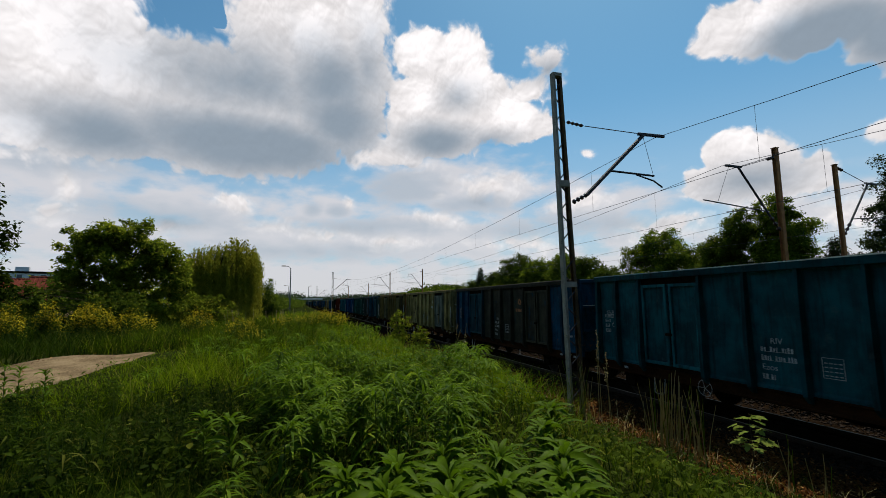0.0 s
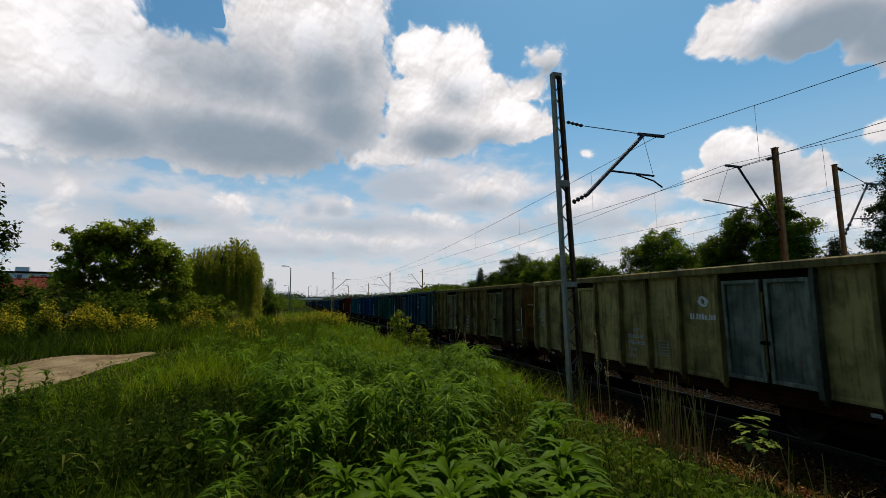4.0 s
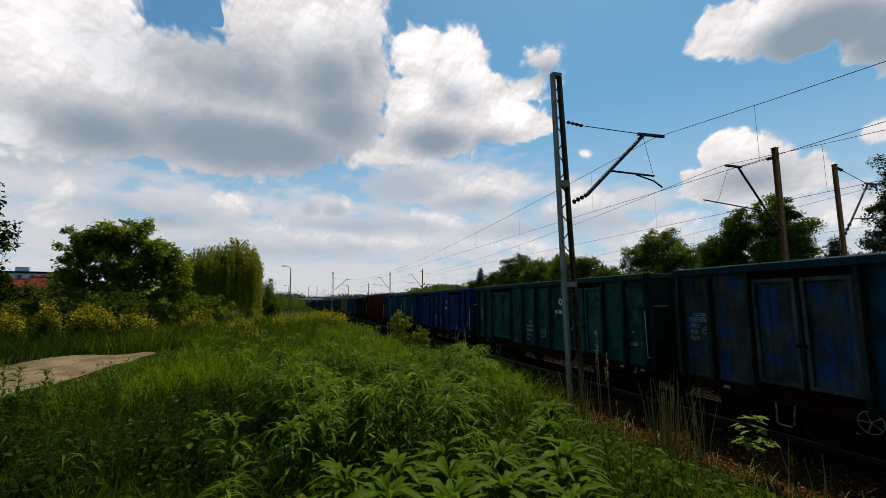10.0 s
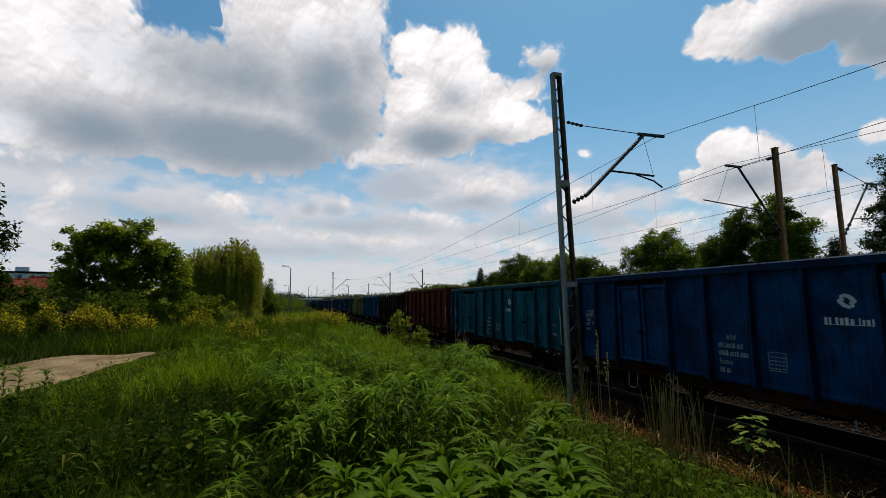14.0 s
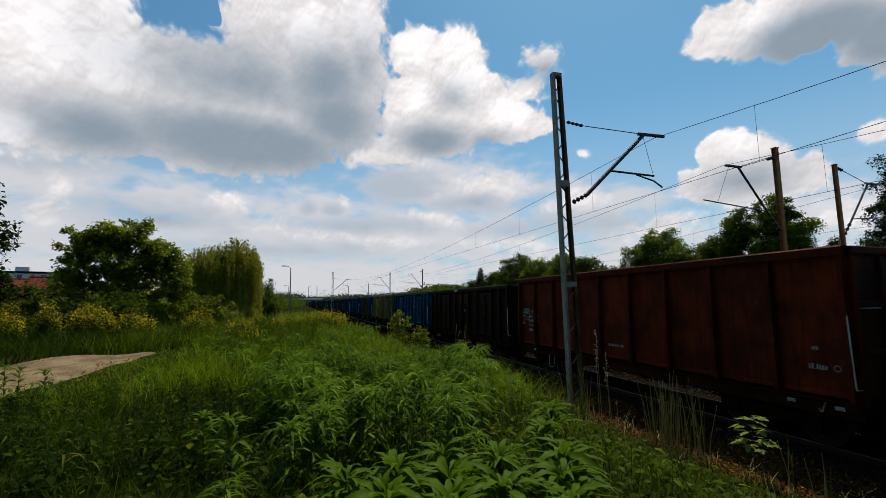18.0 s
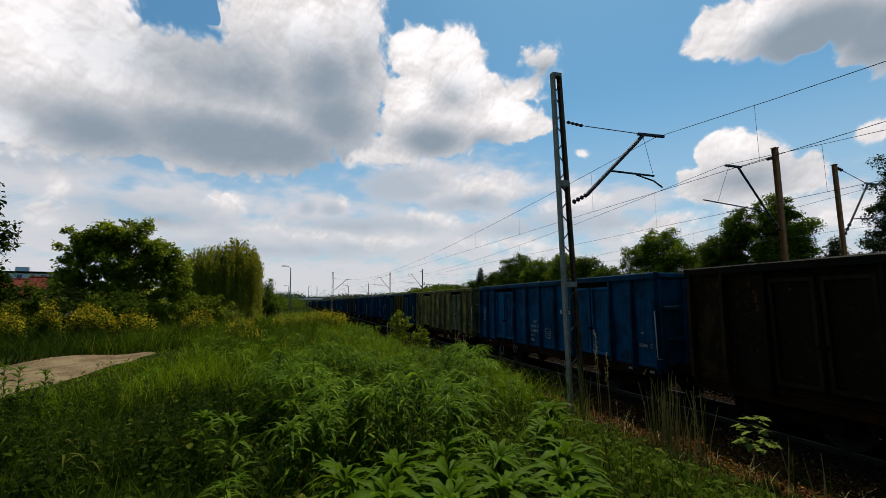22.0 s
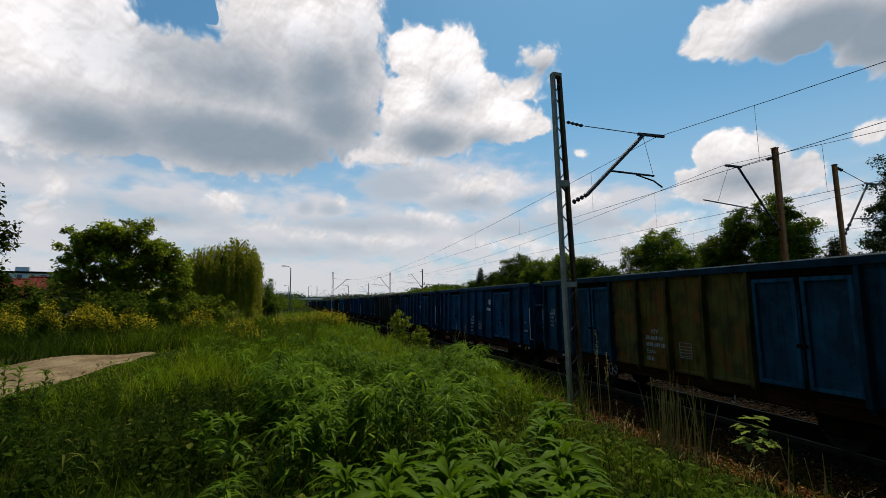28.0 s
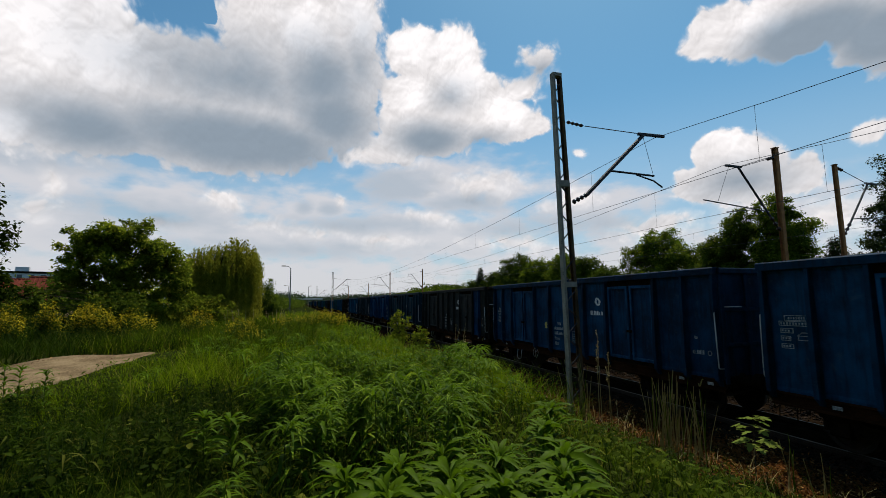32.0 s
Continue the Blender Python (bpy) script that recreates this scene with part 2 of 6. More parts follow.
class Geo:
    """Collects boxes, tubes and sheets into one mesh."""

    def __init__(self):
        self.v, self.f = [], []

    def add(self, v, f):
        o = len(self.v)
        self.v += [tuple(p) for p in v]
        self.f += [tuple(i + o for i in q) for q in f]
        return self

    def box(self, x0, x1, y0, y1, z0, z1, c=0.0):
        """A box; c: how far its edges along the longest way are chamfered."""
        if c:
            d = (x1 - x0, y1 - y0, z1 - z0)
            ax = d.index(max(d))
            lo, hi = [(x0, x1), (y0, y1), (z0, z1)], None
            u, w = [i for i in range(3) if i != ax]
            (a0, a1), (b0, b1) = lo[u], lo[w]
            ring = [(a0 + c, b0), (a1 - c, b0), (a1, b0 + c), (a1, b1 - c), (a1 - c, b1), (a0 + c, b1), (a0, b1 - c), (a0, b0 + c)]
            pts = []
            for end in lo[ax]:
                for p, q in ring:
                    t = [0, 0, 0]
                    t[ax], t[u], t[w] = end, p, q
                    pts.append(t)
            fs = [(i, (i + 1) % 8, 8 + (i + 1) % 8, 8 + i) for i in range(8)] + [tuple(range(7, -1, -1)), tuple(range(8, 16))]
            return self.add(pts, fs)
        p = [(x, y, z) for z in (z0, z1) for y in (y0, y1) for x in (x0, x1)]
        return self.add(p, [(0, 2, 3, 1), (4, 5, 7, 6), (0, 1, 5, 4), (2, 6, 7, 3), (0, 4, 6, 2), (1, 3, 7, 5)])

    def tube(self, pts, r, n=8, caps=True):
        """A round bar through points; r: one radius or one a point."""
        pts = [Vector(p) for p in pts]
        rs = r if isinstance(r, (list, tuple)) else [r] * len(pts)
        v = []
        for i, p in enumerate(pts):
            d = (pts[min(i + 1, len(pts) - 1)] - pts[max(i - 1, 0)]).normalized()
            s = d.cross(Vector((0, 0, 1)) if abs(d.z) < 0.9 else Vector((1, 0, 0))).normalized()
            u = s.cross(d)
            v += [p + (s * math.cos(2 * math.pi * k / n) + u * math.sin(2 * math.pi * k / n)) * rs[i] for k in range(n)]
        f = [(i * n + k, i * n + (k + 1) % n, (i + 1) * n + (k + 1) % n, (i + 1) * n + k) for i in range(len(pts) - 1) for k in range(n)]
        if caps:
            f += [tuple(range(n - 1, -1, -1)), tuple(range((len(pts) - 1) * n, len(pts) * n))]
        return self.add(v, f)

    def lathe(self, profile, axis="x", at=(0, 0, 0), n=24):
        """Turns (along, radius) pairs round an axis through at."""
        v = []
        for s, r in profile:
            for k in range(n):
                c, q = r * math.cos(2 * math.pi * k / n), r * math.sin(2 * math.pi * k / n)
                p = {"x": (s, c, q), "y": (q, s, c), "z": (c, q, s)}[axis]
                v.append((p[0] + at[0], p[1] + at[1], p[2] + at[2]))
        m = len(profile)
        f = [(i * n + k, i * n + (k + 1) % n, (i + 1) * n + (k + 1) % n, (i + 1) * n + k) for i in range(m - 1) for k in range(n)]
        f += [tuple(range(n - 1, -1, -1)), tuple(range((m - 1) * n, m * n))]
        return self.add(v, f)

    def extrude(self, outline, axis, a0, a1):
        """A plain outline drawn in the two other axes, from a0 to a1."""
        n = len(outline)
        pts = []
        for s in (a0, a1):
            for p, q in outline:
                pts.append({"x": (s, p, q), "y": (p, s, q), "z": (p, q, s)}[axis])
        f = [(i, (i + 1) % n, n + (i + 1) % n, n + i) for i in range(n)] + [tuple(range(n - 1, -1, -1)), tuple(range(n, 2 * n))]
        return self.add(pts, f)

    def mesh(self, name, mat, smooth=False):
        me = bpy.data.meshes.new(name)
        me.from_pydata(self.v, [], self.f)
        bm = bmesh.new()
        bm.from_mesh(me)
        bmesh.ops.recalc_face_normals(bm, faces=bm.faces)
        bm.to_mesh(me)
        bm.free()
        me.materials.append(mat)
        if smooth:
            me.polygons.foreach_set("use_smooth", [True] * len(me.polygons))
        return me


def thing(name, label, category, group="", kind="", at=None):
    ob = tagged(new(name), label, category, group, kind)
    if at is not None:
        ob.matrix_basis = at
    return ob


def part(name, me, parent, label="", at=None):
    ob = new(name, me)
    ob.parent = parent
    if at is not None:
        ob.matrix_basis = at
    return tagged(ob, label)


def turned(yaw, pitch, roll):
    """Rotation matrices (n, 3, 3): roll about y, then pitch about x, then yaw about z."""
    cy, sy, cp, sp, cr, sr = np.cos(yaw), np.sin(yaw), np.cos(pitch), np.sin(pitch), np.cos(roll), np.sin(roll)
    o, l = np.zeros_like(cy), np.ones_like(cy)
    rz = np.stack([cy, -sy, o, sy, cy, o, o, o, l], -1).reshape(-1, 3, 3)
    rx = np.stack([l, o, o, o, cp, -sp, o, sp, cp], -1).reshape(-1, 3, 3)
    ry = np.stack([cr, o, sr, o, l, o, -sr, o, cr], -1).reshape(-1, 3, 3)
    return rz @ rx @ ry


def strew(base_v, base_f, pos, rot, scale):
    """Copies of one small shape at many places, as arrays."""
    base_v, base_f = np.asarray(base_v, float), np.asarray(base_f, int)
    n, k = len(pos), len(base_v)
    sc = np.asarray(scale, float)
    b = base_v[None] * (sc[:, None, None] if sc.ndim == 1 else sc[:, None, :])
    v = np.einsum("nij,nkj->nki", rot, b) + np.asarray(pos)[:, None, :]
    f = base_f[None] + (np.arange(n) * k)[:, None, None]
    return v.reshape(-1, 3), f.reshape(-1, base_f.shape[1])


rng = np.random.default_rng(7)
# a blade: base at the origin, upright along z, bending to +y
BLADE_V = [(-0.5, 0, 0), (0.5, 0, 0), (-0.42, 0.10, 0.45), (0.42, 0.10, 0.45), (-0.22, 0.32, 0.80), (0.22, 0.32, 0.80), (0.0, 0.62, 1.0), (0.02, 0.62, 1.0)]
BLADE_F = [(0, 1, 3, 2), (2, 3, 5, 4), (4, 5, 7, 6)]
# a small leaf, folded along its rib, lying along y
LEAF_V = [(0, 0, 0), (0.28, 0.45, 0.06), (0, 1.0, -0.06), (-0.28, 0.45, 0.06)]
LEAF_F = [(0, 1, 2, 3)]
# a long lance-shaped leaf that arches over
LANCE_V = [(w * k, y, z + 0.25 * abs(w * k)) for y, w, z in ((0, 0.012, 0), (0.22, 0.085, 0.11), (0.5, 0.105, 0.13), (0.8, 0.06, 0.0), (1.0, 0.006, -0.16)) for k in (-1, 0, 1)]
NARROW_V = [(x * 0.55, y, z - 0.14 * y * y) for x, y, z in LANCE_V]
LANCE_F = [(3 * r + c, 3 * r + c + 1, 3 * r + c + 4, 3 * r + c + 3) for r in range(4) for c in range(2)]


def ground_z(x, y):
    """The bank under the camera falls to the track; it lifts a little beyond the gravel path."""
    x, y = np.asarray(x, float), np.asarray(y, float)
    s = np.clip((x - 2.6) / 4.6, 0, 1)
    z = 0.85 - 1.55 * s * s * (3 - 2 * s) + 0.22 * np.clip((x - 18) / 3, 0, 1)
    far = np.clip((y - 60) / 120, 0, 1)
    z = z - np.where(x < 2.6, far * 0.5, 0)
    left = np.clip((-8.6 - x) / 7, 0, 1)
    z = z + 0.5 * left * left * (3 - 2 * left) * (1 - far)
    lump = 0.07 * np.sin(x * 1.7 + 0.6 * y) * np.sin(y * 0.9 - 0.4 * x) + 0.04 * np.sin(2.9 * x - 1.3 * y)
    return z + lump * np.clip((6.4 - x) / 2, 0, 1) * (np.abs(x) < 60) * (np.abs(y) < 200)

# ---------------------------------------------------------------- sky with drifting clouds
# each cloud: bearing from the track, height (degrees), half width, half height, thickness
BIG = [(-25.0, 22.6, 14.0, 8.4, 1.5), (-10.0, 21.8, 18.0, 7.4, 1.7), (1.6, 27.4, 9.8, 9.6, 1.6), (5.0, 23.0, 6.2, 4.6, 1.2), (-27.0, 31.0, 9.6, 6.5, 1.3), (-4.5, 31.5, 5.4, 5.0, 1.0), (6.5, 34.0, 5.2, 5.0, 1.0)]
BIG_GAPS = [(-13.8, 30.8, 1.9, 1.2, 0.55), (-15.6, 32.8, 1.3, 2.2, 0.5), (-11.0, 32.0, 1.4, 1.3, 0.4)]
BIG_GREY = [(-6.0, 18.6, 19.0, 4.6, 1.35), (4.6, 22.6, 7.0, 5.6, 1.1), (-20.0, 17.6, 9.5, 3.6, 1.0), (-7.0, 25.5, 14.0, 5.0, 0.75), (3.0, 26.5, 8.0, 5.5, 0.95), (8.0, 29.0, 3.0, 5.0, 0.6)]
BIG_BRIGHT = [(-25.6, 26.0, 4.6, 4.4, 0.9), (-19.8, 25.0, 3.6, 3.2, 0.9), (-29.5, 29.5, 4.0, 4.0, 0.8), (1.3, 31.8, 3.0, 2.6, 0.8), (-27.8, 16.8, 2.6, 1.6, 0.7), (7.8, 33.5, 3.0, 2.6, 0.8), (-20.5, 30.5, 4.0, 2.6, 0.6)]
HEAP = [(15.2, 30.6, 3.6, 3.4, 1.2), (20.6, 29.6, 4.6, 3.8, 1.2), (17.6, 25.0, 7.2, 5.6, 1.4), (24.2, 25.2, 4.2, 3.4, 1.1), (27.4, 22.4, 4.6, 3.2, 1.1), (31.0, 21.6, 2.6, 2.0, 0.8), (17.0, 20.6, 8.0, 3.2, 1.0), (11.5, 19.2, 5.0, 2.0, 0.8), (32.4, 28.8, 3.0, 2.0, 0.5), (29.5, 26.0, 3.6, 1.6, 0.35),
        (52.6, 15.2, 3.4, 3.0, 1.2), (55.4, 14.6, 3.0, 2.6, 1.1), (54.0, 12.4, 6.0, 3.0, 1.1), (48.6, 12.8, 2.6, 2.2, 0.8), (58.6, 12.6, 2.4, 2.4, 0.9), (59.8, 26.6, 7.6, 3.2, 1.3), (53.4, 27.6, 3.9, 3.0, 1.1), (66.0, 24.0, 5.0, 4.0, 1.0), (64.2, 15.2, 1.8, 1.2, 0.5), (36.4, 18.0, 1.6, 0.8, 0.28)]
HEAP_GREY = [(17.5, 20.4, 6.5, 2.6, 1.1), (13.0, 16.6, 6.0, 1.2, 0.6), (24.6, 20.2, 4.0, 1.5, 0.7), (20.5, 25.6, 2.6, 1.6, 0.45), (61.0, 25.0, 7.5, 3.4, 1.6), (66.0, 23.0, 5.0, 4.0, 1.4), (54.0, 12.4, 6.0, 2.2, 0.8), (32.4, 28.0, 3.0, 1.4, 0.7)]
HEAP_BRIGHT = [(15.4, 31.6, 2.8, 2.6, 0.9), (20.8, 31.0, 3.4, 2.2, 0.9), (22.6, 27.6, 3.0, 2.6, 0.8), (27.6, 23.6, 3.6, 2.2, 0.9), (15.2, 25.8, 2.2, 2.4, 0.6), (53.2, 17.0, 2.4, 1.6, 0.5), (56.0, 27.6, 3.0, 1.8, 0.6)]
PUFFS = [(-7.8, 11.9, 2.7, 1.3, 0.9), (-23.2, 11.9, 1.3, 2.2, 0.8), (-23.8, 9.4, 1.6, 1.6, 0.6), (9.6, 18.9, 5.6, 2.0, 0.9), (14.0, 18.2, 4.4, 1.4, 0.7), (11.8, 20.6, 1.5, 1.4, 0.7), (24.2, 14.4, 5.4, 1.9, 0.75), (27.6, 15.2, 2.6, 1.3, 0.6), (-3.2, 9.2, 3.6, 1.0, 0.55), (4.6, 8.6, 4.6, 1.2, 0.6),
         (18.4, 10.6, 4.6, 1.1, 0.6), (6.2, 12.6, 0.9, 0.9, 0.6), (37.0, 12.4, 3.8, 1.5, 0.6), (45.0, 8.4, 5.0, 1.5, 0.6), (-14.0, 8.4, 3.0, 1.0, 0.5), (12.0, 7.6, 4.6, 1.0, 0.5), (62.0, 8.0, 2.4, 1.8, 0.7), (29.0, 7.4, 6.0, 1.2, 0.5), (17.6, 13.8, 0.9, 0.7, 0.5)]
LOW = [(-24.5, 12.6, 9.0, 3.0, 1.0), (-13.5, 11.6, 7.0, 2.6, 0.95), (-8.5, 10.6, 5.5, 2.6, 0.95), (2.0, 11.4, 10.3, 3.0, 0.75), (17.6, 14.6, 11.8, 4.0, 1.0), (27.0, 14.2, 6.6, 2.4, 0.85), (-21.3, 6.8, 13.5, 4.4, 0.95),
       (-3.4, 7.6, 17.7, 3.6, 1.0), (16.3, 8.0, 22.5, 4.8, 1.0), (37.6, 11.0, 8.6, 3.8, 0.9), (59.0, 8.5, 9.4, 3.3, 0.8), (-0.6, 2.5, 44.1, 4.1, 1.0), (43.2, 3.6, 31.9, 4.6, 1.0)]
LOW_GREY = [(13.2, 14.6, 6.0, 2.2, 1.0), (1.4, 11.6, 1.2, 0.9, 0.9), (4.4, 11.4, 1.5, 0.8, 0.9), (-14.5, 9.6, 8.0, 1.6, 0.6), (22.0, 12.6, 5.5, 1.2, 0.6), (8.0, 9.6, 9.0, 1.1, 0.6), (-2.0, 6.4, 14.0, 1.0, 0.5), (36.0, 9.4, 8.0, 1.4, 0.6), (-24.0, 14.2, 6.0, 1.4, 0.6), (28.0, 9.0, 6.0, 1.0, 0.5)]


def cloud_material():
    """Four banks of cloud, the far ones first: a veil over the horizon, low puffs, white heaps, and the big grey-bellied cloud."""
    m = Nodes("cumulus clouds")
    co = m.n("ShaderNodeTexCoord").outputs["Object"]
    d = m.n("ShaderNodeVectorMath", i0=co)
    d.operation = "NORMALIZE"
    xyz = m.n("ShaderNodeSeparateXYZ", Vector=d.outputs[0])
    bearing = m.math("MULTIPLY", m.math("ARCTAN2", xyz.outputs[0], xyz.outputs[1]), 57.2958)
    height = m.math("MULTIPLY", m.math("ARCSINE", xyz.outputs[2]), 57.2958)
    p = m.n("ShaderNodeCombineXYZ", X=bearing, Y=height).outputs[0]

    def field(blobs, at):
        total = None
        for x, y, rx, ry, w in blobs:
            s = m.n("ShaderNodeVectorMath", i0=at, i1=(x, y, 0))
            s.operation = "SUBTRACT"
            q = m.n("ShaderNodeVectorMath", i0=s.outputs[0], i1=(1 / rx, 1 / ry, 0))
            q.operation = "MULTIPLY"
            ln = m.n("ShaderNodeVectorMath", i0=q.outputs[0])
            ln.operation = "LENGTH"
            one = m.math("MULTIPLY", m.math("SUBTRACT", 1.0, ln.outputs["Value"]), w)
            if total is None:
                total = one
            else:
                t = m.n("ShaderNodeMath", i0=total, i1=one, i2=0.2)
                t.operation = "SMOOTH_MAX"
                total = t.outputs[0]
        return total

    def cells(at, scale, detail, smooth):
        v = m.n("ShaderNodeTexVoronoi")
        v.feature, v.normalize = "SMOOTH_F1", True
        for key, value in (("Vector", at), ("Scale", scale), ("Detail", detail), ("Roughness", 0.5), ("Smoothness", smooth)):
            m.put(v, key, value)
        return v.outputs["Distance"]

    def moved(base, by, amount):
        v = m.n("ShaderNodeVectorMath", i0=by, i1=amount, i2=base)
        v.operation = "MULTIPLY_ADD"
        return v.outputs[0]

    w1 = m.n("ShaderNodeTexNoise", Vector=p, Scale=0.20, Detail=2.0, Roughness=0.5)
    ws = m.n("ShaderNodeVectorMath", i0=w1.outputs["Color"], i1=(0.5, 0.5, 0.5))
    ws.operation = "SUBTRACT"
    at = moved(p, ws.outputs[0], (3.4, 2.6, 0.0))
    toward = m.n("ShaderNodeVectorMath", i0=at, i1=(-0.12, 0.36, 0.0))
    toward.operation = "ADD"
    puffs, puffs2 = cells(at, 0.46, 3.0, 0.4), cells(toward.outputs[0], 0.46, 3.0, 0.4)
    n0 = m.noise(p, 0.20, 6.0, 0.55)
    wisp = m.noise(m.stretch(p, (0.7, 1.5, 1.0)), 0.30, 5.0, 0.5)
    heap = m.math("ADD", m.math("MULTIPLY", m.math("SUBTRACT", 0.36, puffs), 1.5), m.math("MULTIPLY", m.math("SUBTRACT", n0, 0.5), 0.9))
    relief = m.math("MULTIPLY", m.math("SUBTRACT", puffs2, puffs), 1.1)

    def bank_of(blobs, greys, brights, gaps, lo, hi, edge=0.5):
        f = m.math("ADD", field(blobs, at), m.math("MULTIPLY", heap, edge))
        if gaps:
            hole = m.math("ADD", field(gaps, at), m.math("MULTIPLY", heap, 0.7))
            f = m.math("SUBTRACT", f, m.math("MULTIPLY", m.math("MAXIMUM", hole, 0.0), 4.0))
        a = m.ramp(f, lo, hi)
        grey = m.ramp(m.math("ADD", field(greys, p), m.math("MULTIPLY", m.math("SUBTRACT", n0, 0.5), 0.7)), -0.55, 0.95)
        tone = m.mix(grey, (0.95, 0.93, 0.96), (0.315, 0.395, 0.49))
        glow = m.ramp(m.math("ADD", field(brights, at), m.math("MULTIPLY", heap, 0.8)), -0.25, 0.75) if brights else 0.0
        lit = m.math("ADD", 0.93, m.math("MULTIPLY", relief, m.math("SUBTRACT", 1.0, m.math("MULTIPLY", grey, 0.8))))
        lit = m.math("ADD", lit, m.math("MULTIPLY", glow, 0.27))
        lit = m.math("MINIMUM", m.math("MAXIMUM", lit, 0.78), 1.2)
        return a, m.mix(1.0, tone, m.n("ShaderNodeCombineXYZ", X=lit, Y=lit, Z=lit).outputs[0], "MULTIPLY")

    # the veil over the horizon
    soft = m.math("ADD", field(LOW, at), m.math("MULTIPLY", m.math("SUBTRACT", wisp, 0.5), 1.9))
    a_soft = m.math("MULTIPLY", m.ramp(soft, -0.75, 0.55), 0.95)
    veil = m.math("MULTIPLY", m.ramp(height, 26.0, 7.0), 0.72)
    dim = m.ramp(m.math("ADD", field(LOW_GREY, p), m.math("MULTIPLY", m.math("SUBTRACT", wisp, 0.5), 1.6)), -0.5, 0.7)
    tone = m.mix(m.ramp(soft, -0.4, 0.6), (0.42, 0.59, 0.78), (0.71, 0.72, 0.78))
    tone = m.mix(m.math("MULTIPLY", dim, 0.75), tone, (0.44, 0.52, 0.62))
    alpha = m.math("MAXIMUM", a_soft, veil)
    for a, t in (bank_of(PUFFS, LOW_GREY, None, None, -0.15, 0.6, 1.1), bank_of(HEAP, HEAP_GREY, HEAP_BRIGHT, None, -0.02, 0.25, 0.75),
                 bank_of(BIG, BIG_GREY, BIG_BRIGHT, BIG_GAPS, -0.03, 0.26, 0.75)):
        tone = m.mix(a, tone, t)
        alpha = m.math("MAXIMUM", alpha, a)
    # beyond the mapped clouds the sky goes on, with fewer clouds of the same kind
    off = m.ramp(m.math("ABSOLUTE", m.math("SUBTRACT", bearing, 18.0)), 52.0, 62.0)
    rest = m.math("ADD", m.math("MULTIPLY", m.noise(d.outputs[0], 3.2, 3.0), 2.2), m.math("MULTIPLY", heap, 0.5))
    alpha = m.math("MAXIMUM", alpha, m.math("MULTIPLY", m.ramp(rest, 1.15, 1.6), off))
    em = m.n("ShaderNodeEmission", Color=tone, Strength=1.08)
    tr = m.n("ShaderNodeBsdfTransparent")
    mx = m.n("ShaderNodeMixShader", Fac=alpha)
    m.t.links.new(tr.outputs[0], mx.inputs[1])
    m.t.links.new(em.outputs[0], mx.inputs[2])
    m.t.links.new(mx.outputs[0], m.out.inputs["Surface"])
    return m.mat


def cloud_ring():
    az = np.radians(np.arange(-180, 180, 3.0))
    el = np.radians(np.arange(-2, 57, 2.0))
    A, E = np.meshgrid(az, el)
    v = np.stack([np.sin(A) * np.cos(E), np.cos(A) * np.cos(E), np.sin(E)], -1).reshape(-1, 3) * 2400
    n, r = len(az), len(el)
    f = [(j * n + i, j * n + (i + 1) % n, (j + 1) * n + (i + 1) % n, (j + 1) * n + i) for j in range(r - 1) for i in range(n)]
    ob = new("backdrop", fast_mesh("clouds", v, f, cloud_material(), True))
    return tagged(ob, "blue sky with white cumulus and grey cloud bases", "sky", "", "structure")


clouds = cloud_ring()

# ---------------------------------------------------------------- ground, path, track


def warped(lo, hi, fine, n):
    s = np.linspace(-1, 1, n)
    k = np.sinh(s * 5.2) / np.sinh(5.2)
    return np.where(k < 0, -k * lo, k * hi) + fine


def ground_sheet():
    xs = np.unique(np.concatenate([warped(-3000, 3000, 0, 61), np.arange(-16, 14, 0.4)]))
    ys = np.unique(np.concatenate([warped(-3000, 3000, 20, 61), np.arange(-8, 44, 0.5)]))
    X, Y = np.meshgrid(xs, ys)
    Z = ground_z(X, Y)
    # low rolling land far off
    far = np.clip((np.hypot(X, Y) - 250) / 900, 0, 1)
    Z = Z + far * 6 * (0.5 + 0.5 * np.sin(X * 0.0021 + 0.5) * np.cos(Y * 0.0016)) * (np.abs(X - 11) > 40)
    v = np.stack([X, Y, Z], -1).reshape(-1, 3)
    n, r = len(xs), len(ys)
    j, i = np.meshgrid(np.arange(r - 1), np.arange(n - 1), indexing="ij")
    f = np.stack([j * n + i, j * n + i + 1, (j + 1) * n + i + 1, (j + 1) * n + i], -1).reshape(-1, 4)
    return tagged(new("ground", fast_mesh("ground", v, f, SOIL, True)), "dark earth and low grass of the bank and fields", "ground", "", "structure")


ground_sheet()

# gravel path: a centre line that swings gently behind the meadow
PATH_Y = np.arange(-6, 17.4, 0.25)
PATH_X = np.interp(PATH_Y, [-6, 8, 12, 15, 17.5], [-7.8, -7.5, -7.4, -7.25, -7.0])
PATH_W = 2.3


def path_end(x):
    """The gravel stops along a slanting line, where the grass closes over it."""
    return 17.3 + 0.8 * (x + 7.0)


